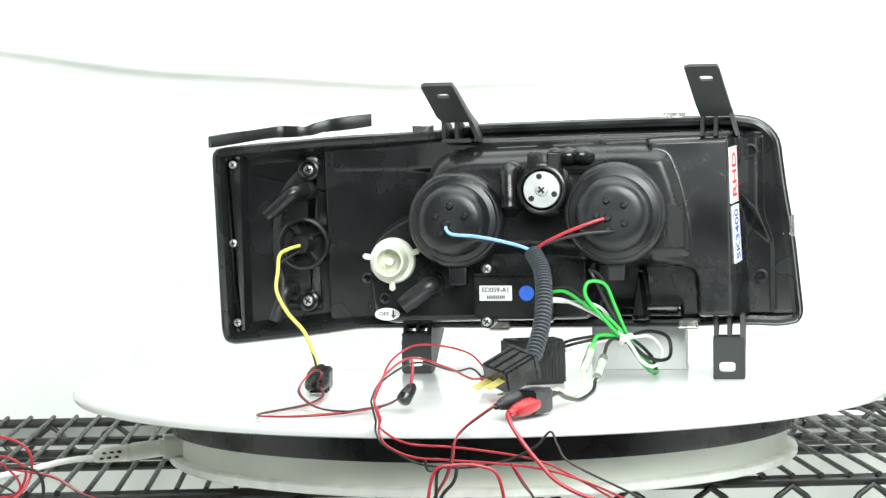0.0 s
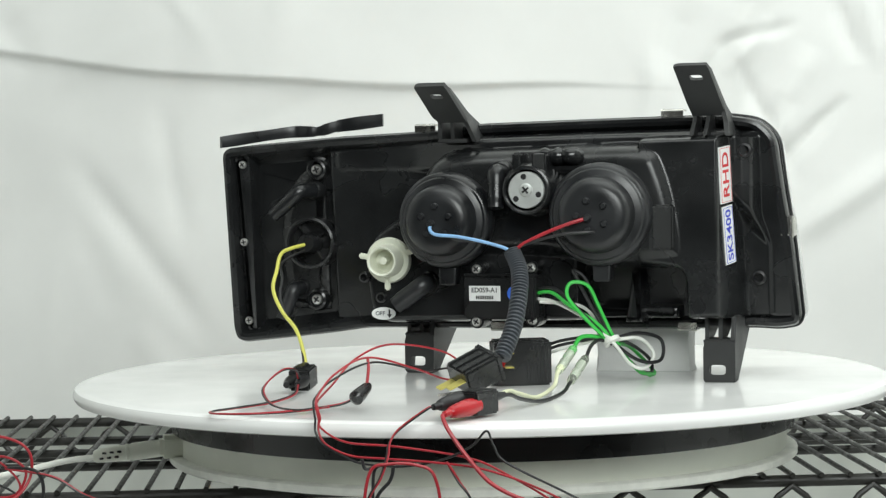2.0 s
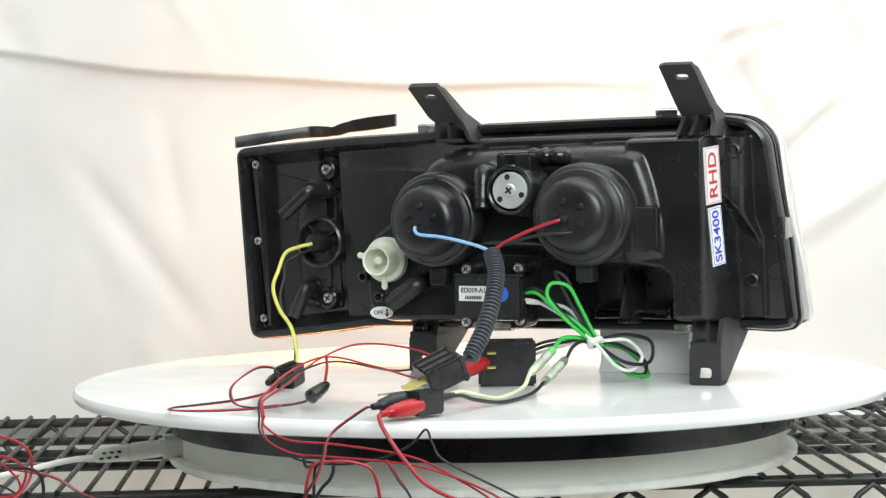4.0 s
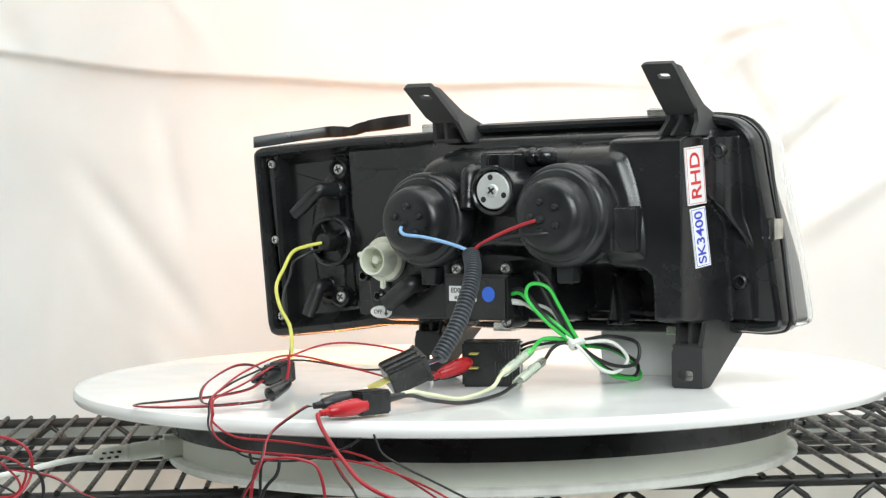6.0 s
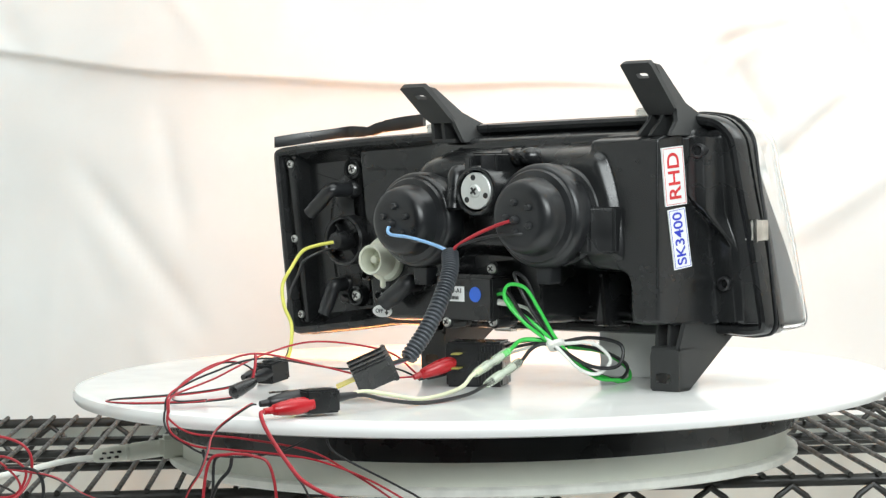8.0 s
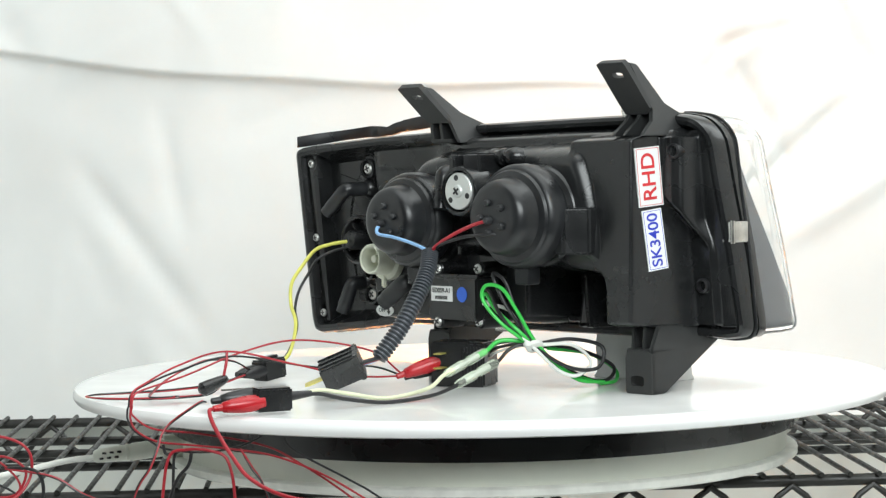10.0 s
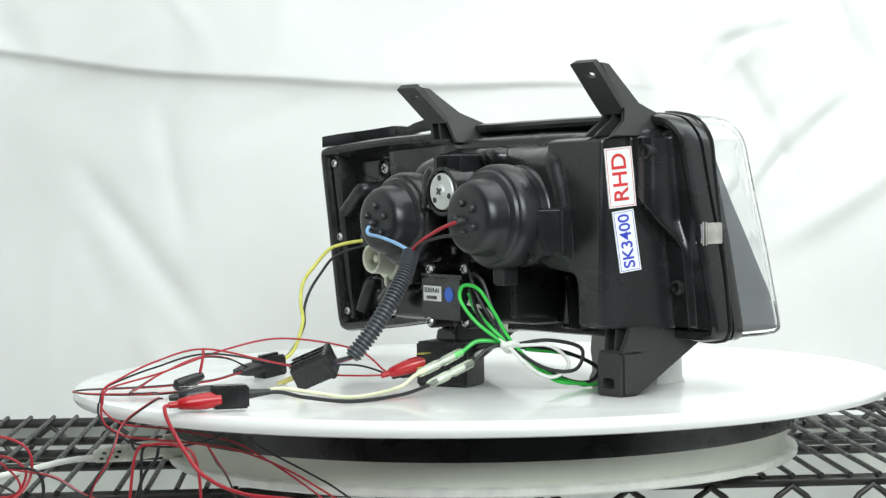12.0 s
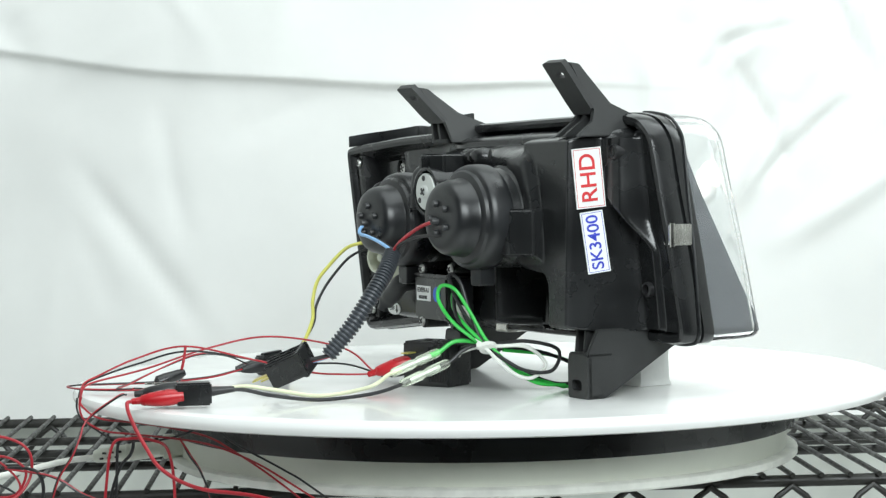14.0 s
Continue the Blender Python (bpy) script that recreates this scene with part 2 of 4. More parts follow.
for k in range(22):
    x0, z0 = -0.62 + 0.45 * fold_rng.random(), -0.22 + 0.6 * fold_rng.random()
    an = radians(fold_rng.choice((100, 120, 75, 20)) + fold_rng.uniform(-12, 12))
    ln = fold_rng.uniform(0.08, 0.3)
    BACK_FOLDS.append((x0, z0, x0 + ln * math.cos(an), z0 + ln * math.sin(an), fold_rng.uniform(0.007, 0.022), fold_rng.uniform(-0.007, 0.007)))


# the creased upper corner
BACK_FOLDS += [(0.222, 0.235, 0.262, 0.285, 0.0075, -0.0072), (0.250, 0.240, 0.300, 0.300, 0.0088, 0.0072), (0.235, 0.270, 0.330, 0.295, 0.0075, -0.0060),
               (0.360, 0.330, 0.385, 0.250, 0.0075, -0.0072), (0.390, 0.330, 0.410, 0.240, 0.0075, 0.0060), (0.300, 0.200, 0.340, 0.270, 0.0125, 0.0060)]


def back_shape(a, b):
    x, z = a - 1.3, b - 0.105
    out = 0.012 * noise.noise((x * 2.2, z * 1.6, 3.1)) + 0.004 * noise.noise((x * 7, z * 5, 7.7))
    # the pleat that sags across the sheet
    edge = 0.2345 + 0.155 * (0.03 - x) * abs(0.03 - x) + 0.0012 * math.sin(x * 23)
    fade = 1.0 / (1.0 + math.exp((x - 0.06) / 0.05))
    s = z - edge
    out += fade * (0.013 / (1.0 + math.exp(max(-60.0, min(60.0, -s / 0.0012))))) * math.exp(-max(s, 0) / 0.09)
    for f in BACK_FOLDS:
        if abs(x - f[0]) < 0.35 and abs(z - f[1]) < 0.35:
            out += crease(x, z, *f)
    return out


def soft_shape(seed):
    return lambda a, b: 0.02 * noise.noise((a * 2.0, b * 2.0, seed)) + 0.006 * noise.noise((a * 6, b * 6, seed + 5))


def steps(*spans):
    """Grid lines, finer where a span says so."""
    out = []
    for (a, s), (b, _) in zip(spans, spans[1:]):
        n = max(1, round((b - a) / s))
        out += [a + (b - a) * k / n for k in range(n)]
    return out + [spans[-1][0]]


def make_tent():
    sheet("backdrop_rear", (-1.3, 0.60, -0.105), (1, 0, 0), (0, 0, 1), 2.6, 1.3, 0, 0, back_shape, "white cotton sheet hanging behind the turntable, creased and pleated",
          steps((0, 0.05), (0.7, 0.0055), (1.9, 0.05), (2.6, 0)), steps((0, 0.006), (0.305, 0.0016), (0.42, 0.006), (0.62, 0.03), (1.3, 0)))
    sheet("backdrop_left", (-0.95, 0.75, -0.9), (0, -1, 0), (0, 0, 1), 1.5, 2.1, 40, 50, soft_shape(1.0), "white cotton sheet hanging at the side of the shelf")
    sheet("backdrop_right", (0.95, -0.75, -0.9), (0, 1, 0), (0, 0, 1), 1.5, 2.1, 40, 50, soft_shape(2.0), "white cotton sheet hanging at the side of the shelf")
    sheet("backdrop_top", (-1.2, -0.75, 1.15), (1, 0, 0), (0, 1, 0), 2.4, 1.6, 40, 40, soft_shape(3.0), "white cotton sheet stretched over the tent")
    # the cloth below the shelf is coloured grey to stand in for shade
    sheet("backdrop_under", (-1.3, 0.66, -0.9), (1, 0, 0), (0, 0, 1), 2.6, 0.95, 130, 60, lambda a, b: 0.03 * noise.noise((a * 6, b * 2.5, 6.0)) + 0.012 * noise.noise((a * 17, b * 6, 2.0)), "slack cloth hanging below the shelf, greyed for the shade there").data.materials[0] = SHADE_GREY_CLOTH
    sheet("backdrop_low", (-1.3, -0.4, -0.30), (1, 0, 0), (0, 1, 0), 2.6, 1.05, 80, 60, lambda a, b: 0.02 * noise.noise((a * 5, b * 5, 9.0)) + 0.01 * noise.noise((a * 13, b * 11, 4.0)), "white cotton sheet lying slack under the wire shelf")

    def slab(name, c, s, mat, label):
        ob = new(name, mesh_of(box(s, c, bevel=0), name, mat))
        tagged(ob, label, name.split("_")[0], kind="structure")
    slab("floor", (0, -0.5, -1.05), (5.2, 6.2, 0.1), FLOOR, "plain grey vinyl floor")
    slab("ceiling", (0, -0.5, 1.95), (5.2, 6.2, 0.1), ROOM, "plain painted ceiling")
    slab("wall_north", (0, 2.55, 0.45), (5.2, 0.1, 2.9), ROOM, "plain painted wall")
    slab("wall_south", (0, -3.55, 0.45), (5.2, 0.1, 2.9), ROOM, "plain painted wall")
    slab("wall_east", (2.55, -0.5, 0.45), (0.1, 6.0, 2.9), ROOM, "plain painted wall")
    slab("wall_west", (-2.55, -0.5, 0.45), (0.1, 6.0, 2.9), ROOM, "plain painted wall")


make_tent()


# ---- the wire shelf ----
def make_shelf():
    s = thing("wire_shelf", (0, 0.1, SHELF_Z), "dark epoxy-coated wire shelf with parallel rods and zigzag edge", "shelf")
    yaw = 0.0655

    def at(x, y, z):
        return Vector((x * math.cos(yaw) - y * math.sin(yaw), x * math.sin(yaw) + y * math.cos(yaw), z + SHELF_Z))
    FRONT, REAR = -0.114, 0.335
    for y in (FRONT, REAR):
        part("rail", rod(at(-0.62, y, -0.0045), at(0.62, y, -0.0045), 0.0042, 12), SHELF, s)
        part("lower_rail", rod(at(-0.62, y, -0.036), at(0.62, y, -0.036), 0.0035, 12), SHELF, s)
        zig = []
        step = 0.0285
        for k in range(-21, 22):
            zig.append(at(k * step + 0.008, y - 0.0035, -0.0075 if k % 2 else -0.034))
        part("zigzag_wire", tube(zig, 0.0024, 8, 3), SHELF, s)
    for y in (0.055, 0.135, 0.215):
        part("cross_rod", rod(at(-0.62, y, -0.0062), at(0.62, y, -0.0062), 0.0034, 10), SHELF, s)
    for x in (-0.60, 0.60):
        part("side_rail", rod(at(x, FRONT, -0.0045), at(x, REAR, -0.0045), 0.0042, 10), SHELF, s)
    first = None
    for k in range(-29, 30):
        x = k * 0.0203 + 0.0045
        if first is None:
            bm = rod((0, 0, 0), (0, REAR - FRONT + 0.014, 0), 0.0019, 8)
            first = mesh_of(bm, "wire", SHELF)
        w = new("wire", first)
        w.parent = s
        w.matrix_local = Matrix.Translation(at(x, FRONT - 0.007, 0.0002) - OFFSET[s.name]) @ Matrix.Rotation(yaw, 4, "Z")


make_shelf()


# ---- the turntable ----
def make_turntable():
    t = thing("turntable", (0, 0, -0.0615), "motorised display turntable, white platter on a grey drum", "turntable")
    z0 = 0.0
    R = 0.30
    rim = [(R - 0.006, -0.0108), (R - 0.0018, -0.0096), (R, -0.007), (R, -0.0042), (R - 0.0015, -0.0014), (R - 0.005, -0.0002), (R - 0.009, 0.0), (0.15, 0.0)]
    platter = part("platter", lathe([(0.1, -0.0108)] + rim, (0, 0, z0), (0, 0, 1), 160), PLATTER, t, "glossy white round platter")
    part("bearing_ring", lathe([(0.2295, -0.0345), (0.2305, -0.030), (0.2305, -0.0120), (0.229, -0.0112)], (0, 0, 0), (0, 0, 1), 128), SATIN, t, "matt black ring under the platter")
    part("drum", lathe([(0.2235, -0.0515), (0.2238, -0.040), (0.2250, -0.0350), (0.2232, -0.0346)], (0, 0, 0), (0, 0, 1), 128), DRUM, t, "aged grey plastic drum")
    part("base_flange", lathe([(0.2295, -0.0575), (0.2315, -0.0560), (0.2315, -0.0520), (0.2300, -0.0510), (0.2236, -0.0508)], (0, 0, 0), (0, 0, 1), 128), CORD, t, "pale lower flange")
    for a in (215, 325, 90, 20):
        part("foot", lathe([(0.014, 0), (0.015, 0.001), (0.015, 0.004)], (0.19 * math.cos(radians(a)), 0.19 * math.sin(radians(a)), -0.0615), (0, 0, 1), 20), CORD, t)
    inlet = part("power_inlet", box((0.024, 0.018, 0.0165), (-0.2215, -0.052, -0.0435), Euler((0, 0, radians(13))).to_matrix(), 0.003), DRUM, t, "grey moulded power inlet")
    part("screw", lathe([(0.0018, 0), (0.0016, 0.0008)], (-0.212, -0.0655, -0.040), (0.2, -1, 0), 12), SHELF, inlet)
    return t, platter


TURNTABLE, PLATTER_OB = make_turntable()


def make_power_cord():
    c = thing("power_cord", (-0.25, -0.05, SHELF_Z), "white power cord with ribbed grey moulded plug", "cable")
    part("cord", tube([(-0.2800, -0.060, -0.0500), (-0.300, -0.068, -0.0515), (-0.330, -0.090, -0.0560), (-0.370, -0.125, -0.0590), (-0.46, -0.16, -0.0595)], 0.0022), CORD, c)
    d = Vector((0.97, 0.17, 0.09)).normalized()
    tip = Vector((-0.2330, -0.052, -0.0450))
    part("plug", lathe([(0.0062, 0.004), (0.0064, -0.010), (0.0064, -0.020), (0.0058, -0.0210), (0.0058, -0.0222), (0.0063, -0.0228), (0.0063, -0.0245), (0.0058, -0.0250)], tip, d, 24), DRUM, c)
    sleeve = part("strain_relief", lathe([(0.0058, -0.0250), (0.0056, -0.034), (0.0048, -0.0460), (0.0034, -0.0480)], tip, d, 20), DRUM, c)
    for k in range(3):
        for w in (0, 1):
            part("slot", box((0.0032, 0.0008, 0.0018), tip + d * (-0.0290 - k * 0.0055 - w * 0.002) + Vector((0.0005, -0.0056 + 0.0004 * k, 0.0018 - 0.0034 * w)), None, 0.0003), SHELF, sleeve)


make_power_cord()


# ---- the headlamp: u across, v towards its rear, z up ----
FLANGE = [(-0.1998, 0.1714), (-0.172, 0.1743), (-0.1065, 0.1791), (-0.0333, 0.182), (-0.0013, 0.1864), (0.1059, 0.1885), (0.1844, 0.1895),
          (0.2068, 0.1862), (0.2201, 0.1736), (0.2246, 0.1365), (0.2304, 0.0993), (0.2360, 0.0435), (0.2330, 0.0365), (0.2195, 0.0341), (0.1991, 0.0354),
          (0.1599, 0.0331), (0.0619, 0.0327), (-0.0659, 0.0333), (-0.0919, 0.0338), (-0.1267, 0.0297), (-0.1883, 0.0239), (-0.1958, 0.0265), (-0.1982, 0.0352)]


# the thin end stands a little lower and farther out
FLANGE = [(u - 0.0045 * max(0.0, min(1.0, (-0.05 - u) / 0.12)), z - (0.0030 * max(0.0, min(1.0, (-0.05 - u) / 0.12)) if z < 0.1 else 0)) for u, z in FLANGE]


def H(u, v, z):
    return Vector((u, -v, z))


def tilt(bm):
    """The flange leans: its foot lies farther forward than its head."""
    for v in bm.verts:
        v.co.y += (0.165 - v.co.z) * 0.10
    return bm


def moved(bm, dv):
    bmesh.ops.translate(bm, verts=bm.verts, vec=(0, -dv, 0))
    return bm


def screw(parent, u, v, z, r=0.0038, mat=None, sunk=0.0):
    s = part("screw", lathe([(r, 0), (r, 0.0006), (r * 0.8, 0.0016), (r * 0.3, 0.0020)], H(u, v, z), (0, -1, 0), 18), mat or SCREW, parent, "bright cross-head screw")
    a = random.Random(int((u + 1) * 9999)).uniform(0, 90)
    for k in (0, 90):
        part("slot", box((r * 1.2, 0.0006, r * 0.28), H(u, v + 0.0021, z), Euler((0, radians(a + k), 0)).to_matrix(), 0), CABLE_BLACK, s)
    return s


def elbow(parent, root, mid, tip, r):
    e = part("vent_elbow", tube([root, Vector(root).lerp(Vector(mid), 0.55), mid, Vector(mid).lerp(Vector(tip), 0.5), tip], lambda t: r * (1.0 if t < 0.9 else 0.9), 16, 6), RUBBER, parent, "black rubber vent elbow")
    d = (Vector(mid) - Vector(root)).normalized()
    part("collar", lathe([(r * 1.35, -0.004), (r * 1.35, 0.002), (r * 1.1, 0.004)], root, d, 20), SATIN, e)


def boot(parent, u, z, seed, size, sunk):
    b = part("bulb_boot", lathe([(r * size, h - sunk) for r, h in [(0.0335, 0.0570), (0.0352, 0.0575), (0.0362, 0.0590), (0.0366, 0.0620), (0.0364, 0.0700), (0.0354, 0.0732), (0.0338, 0.0748), (0.0328, 0.0752), (0.0316, 0.0772), (0.0290, 0.0782), (0.0274, 0.0786), (0.0268, 0.0800), (0.0262, 0.0862), (0.0250, 0.0905), (0.0228, 0.0935), (0.0195, 0.0949), (0.0150, 0.0953), (0.004, 0.0954)]], (u, 0, z), (0, -1, 0), 56), RUBBER, parent, "black rubber dust boot with stepped rim")
    for k in range(5):
        a = radians(72 * k + 18 + seed)
        part("nub", lathe([(0.0024, 0.0), (0.0024, 0.0034), (0.0017, 0.0044)], H(u + 0.0105 * math.cos(a), 0.0938 - sunk, z + 0.0105 * math.sin(a)), (0, -1, 0), 14), RUBBER, b)
    part("wire_gland", lathe([(0.0032, 0.0), (0.0028, 0.004), (0.0018, 0.006)], H(u - 0.003, 0.0940 - sunk, z - 0.002), (0, -1, 0), 14), RUBBER, b)
    part("pull_tab", raised([(u - 0.006, z - 0.034), (u + 0.007, z - 0.034), (u + 0.0065, z - 0.047), (u - 0.0055, z - 0.047)], 0.056 - sunk, 0.068 - sunk, 0.002, 0.0, 0.001), RUBBER, b)
    return b


def reach(U, Z, poly):
    """How far each place lies inside a closed outline; negative outside."""
    P = np.array(poly, float)
    best, odd = np.full(U.shape, 1e9), np.zeros(U.shape, bool)
    for (ax, az), (bx, bz) in zip(P, np.roll(P, -1, 0)):
        dx, dz = bx - ax, bz - az
        k = np.clip(((U - ax) * dx + (Z - az) * dz) / (dx * dx + dz * dz), 0, 1)
        best = np.minimum(best, np.hypot(U - ax - k * dx, Z - az - k * dz))
        if az != bz:
            odd ^= ((Z > az) != (Z > bz)) & (U < ax + (Z - az) / dz * dx)
    return np.where(odd, best, -best)


def blend(a, b, k):
    """The higher of two surfaces, with a soft joint."""
    h = np.clip(k - np.abs(a - b), 0, None) / k
    return np.maximum(a, b) + h * h * k * 0.25


def ease(x, a, b):
    t = np.clip((x - a) / (b - a), 0, 1)
    return t * t * (3 - 2 * t)


def moulded(U, Z):
    """Depth of the moulded rear of the housing."""
    lean_back = (0.165 - Z) * 0.10
    base = -0.0150 - lean_back

    def plateau(poly, high, w, corner=0.008):
        s = np.clip(reach(U, Z, [tuple(p) for p in fillet([Vector(p) for p in poly], corner, 5)]) / w, 0, 1)
        return base + (high - base) * (1 - (1 - s) ** 2.5) ** 0.4
    v = plateau([(-0.1187, 0.1695), (-0.03, 0.1725), (0.18, 0.1765), (0.2180, 0.1800), (0.2290, 0.1700), (0.2350, 0.1000), (0.2400, 0.0420), (0.16, 0.0405), (-0.08, 0.0385), (-0.1187, 0.0385)], -0.0040 - lean_back + 0.0055 * ease(U, 0.188, 0.204), 0.003, 0.003)
    # sloping deck under the top edge
    v = blend(v, plateau([(-0.1150, 0.1715), (-0.0420, 0.1765), (0.10, 0.1790), (0.196, 0.1800), (0.196, 0.150), (-0.1150, 0.150)], -0.0040 - lean_back + (0.0240 + lean_back) * ease(U, -0.060, 0.015), 0.007), 0.003)
    # lower lobe with the socket and the control box
    v = blend(v, plateau([(-0.0775, 0.0500), (-0.0810, 0.0800), (-0.0740, 0.1060), (-0.0600, 0.1160), (-0.0300, 0.1300), (0.0850, 0.1250), (0.0880, 0.0410), (-0.0660, 0.0385)], 0.0372, 0.007, 0.010), 0.004)
    # upper lobe round the boots
    high = 0.0440 + 0.0070 * ease(U, 0.085, 0.142)
    v = blend(v, plateau([(-0.0420, 0.1000), (-0.0390, 0.1480), (-0.0260, 0.1640), (-0.0040, 0.1690), (0.1200, 0.1720), (0.1470, 0.1700), (0.1590, 0.1400), (0.1660, 0.1050), (0.1660, 0.0820), (0.1200, 0.0770), (0.0500, 0.0850), (-0.0300, 0.0850)], high, 0.018, 0.018), 0.006)
    # end wall: a flat face, then the steep side that carries the stickers
    face = plateau([(0.1250, 0.1745), (0.2050, 0.1760), (0.2100, 0.0440), (0.1600, 0.0425), (0.1585, 0.0780), (0.1250, 0.0820)], 0.0440 + 0.005 * (0.17 - Z) / 0.13, 0.006, 0.007)
    side = 0.0308 + (0.1874 - 0.018 * (Z - 0.146) - U) / 0.222
    face = -blend(-face, -np.maximum(side, base), 0.004)
    v = blend(v, face, 0.004)
    # shoulder beside it: high above, low below, with a slanting step between
    step = ease(Z + 0.9 * (U - 0.200), 0.1060, 0.1270)
    edge = 0.2165 - 0.0095 * step
    top = (0.0190 - 0.45 * np.clip(U - 0.1980, 0, 1)) * step + (-0.0005 - 0.09 * (0.118 - Z)) * (1 - step)
    fall = ease(U, edge - 0.0040, edge + 0.0070)
    v = blend(v, np.where((U > 0.175) & (Z > 0.0445) & (Z < 0.1725), top * (1 - fall) + base * fall, base), 0.005)
    return v


def make_moulding(parent, o):
    us, zs = np.arange(-0.1200, 0.2300, 0.0008), np.arange(0.0300, 0.1860, 0.001)
    U, Z = np.meshgrid(us, zs)
    V = moulded(U, Z)
    V[:, 0] = -0.022 - (0.165 - zs) * 0.1
    keep = reach(U, Z, [tuple(p) for p in inset(o, 0.0042)]) > 0
    bm = bmesh.new()
    grid = [[bm.verts.new((us[i], -V[j, i], zs[j])) if keep[j, i] else None for i in range(len(us))] for j in range(len(zs))]
    for j in range(len(zs) - 1):
        for i in range(len(us) - 1):
            q = (grid[j][i], grid[j][i + 1], grid[j + 1][i + 1], grid[j + 1][i])
            if all(q):
                bm.faces.new(q)
    return part("rear_moulding", bm, PLASTIC, parent, "deep moulded black plastic back with lobes round the boots", 60)


# holds the added cap that blocks the amber bulb between flashes
FLASH_CAP = []


def make_headlamp():
    h = thing("headlamp", (0, 0, 0), "black plastic car headlamp unit, wired up, standing on bracket feet", "headlamp", rides=True, turn=LEAN)
    o = fillet(FLANGE, 0.008, 3)
    # stepped shell
    shell = loft([lift(inset(o, 0.010), -0.031), lift(inset(o, 0.010), -0.0238), lift(inset(o, 0.0008), -0.0235), lift(o, -0.022), lift(o, -0.0145), lift(inset(o, 0.0022), -0.0140), lift(inset(o, 0.0022), -0.0125),
                  lift(inset(o, 0.0006), -0.0120), lift(inset(o, 0.0006), -0.0020), lift(inset(o, 0.0018), 0.0012), lift(inset(o, 0.0042), 0.0022),
                  lift(inset(o, 0.0070), 0.0015), lift(inset(o, 0.0090), -0.0020), lift(inset(o, 0.0110), -0.0060), lift(inset(o, 0.0130), -0.0110), lift(inset(o, 0.0160), -0.0150)])
    part("housing", tilt(shell), PLASTIC, h, "black plastic rear shell with stepped rim")
    # left end: strip with screws, tray and crescent
    part("edge_strip", tilt(raised([(-0.1985, 0.168), (-0.178, 0.1695), (-0.1795, 0.028), (-0.1945, 0.026)], -0.022, -0.0012, 0.005, 0.0030, 0.0045)), PLASTIC, h)
    part("tray_step", tilt(raised([(-0.1760, 0.1700), (-0.1180, 0.1730), (-0.1180, 0.1640), (-0.1740, 0.1620)], -0.024, -0.0090, 0.003, 0.003, 0.004)), PLASTIC, h)
    cres = [(-0.1195, 0.1690), (-0.1310, 0.1685), (-0.1453, 0.1585), (-0.1540, 0.1500), (-0.1600, 0.1400), (-0.1655, 0.1255), (-0.1685, 0.1106), (-0.1690, 0.0957), (-0.1680, 0.0778), (-0.1660, 0.0583), (-0.1630, 0.0420), (-0.1195, 0.0400)]
    part("lamp_crescent", tilt(raised(cres, -0.026, -0.0105, 0.010, 0.0040, 0.009)), SATIN, h)
    for u, z in ((-0.1310, 0.1540), (-0.1345, 0.0545)):
        part("screw_boss", lathe([(0.0090, -0.0160), (0.0078, -0.0090), (0.0062, -0.0082), (0.0058, -0.0110)], (u, (0.165 - z) * 0.06, z), (0, -1, 0), 28), PLASTIC, h)
        screw(h, u, -0.0108 - (0.165 - z) * 0.06, z, 0.0044)
    for u, z in ((-0.1872, 0.1587), (-0.1896, 0.0992), (-0.1890, 0.0385)):
        screw(h, u, -0.0012 - (0.165 - z) * 0.1, z, 0.0032)
    elbow(h, H(-0.1330, -0.014, 0.1385), H(-0.1390, 0.006, 0.1375), H(-0.1600, 0.008, 0.1195), 0.0056)
    elbow(h, H(-0.1480, -0.024, 0.0640), H(-0.1510, -0.010, 0.0620), H(-0.1590, -0.006, 0.0400), 0.0056)
    # turn-signal holder
    tc = (-0.1345, 0.0985)
    hold = part("bulb_holder", lathe([(0.0195, -0.016), (0.0195, 0.004), (0.0178, 0.0052), (0.0165, 0.004), (0.0160, -0.004), (0.008, -0.0045), (0.0078, 0.010), (0.0062, 0.0135), (0.002, 0.014)], (tc[0], 0.006, tc[1]), (0, -1, 0), 44), SATIN, h, "round black twist-lock bulb holder")
    for k in range(4):
        a = radians(35 + 90 * k)
        part("fin", box((0.0085, 0.006, 0.0016), H(tc[0] + 0.0118 * math.cos(a), -0.007, tc[1] + 0.0118 * math.sin(a)), Euler((0, -a, 0)).to_matrix(), 0.0004), SATIN, hold)
    # deep moulded back, with a hollow at its lower corner
    make_moulding(h, o)
    part("hollow_rib", raised([(0.118, 0.0800), (0.123, 0.0800), (0.127, 0.0400), (0.112, 0.0400)], -0.018, 0.020, 0.002, 0.001, 0.003), PLASTIC, h)
    part("hollow_rib", raised([(0.0900, 0.0520), (0.1500, 0.0520), (0.1500, 0.0420), (0.0900, 0.0420)], -0.018, 0.006, 0.002, 0.001, 0.003), PLASTIC, h)
    for r in range(7):
        bars = [box((w, 0.0006, 0.0012), H(-0.1040 + x + w / 2, -0.0041 - 0.0005 - 0.0004 * r, 0.1600 - 0.0040 * r), None, 0) for x, w in ((0, 0.008 + 0.002 * (r % 3)), (0.0135, 0.006 + 0.003 * (r % 2)), (0.0245, 0.010 - 0.002 * (r % 3)))]
        part("embossed_line", join(*bars), PLASTIC, h)
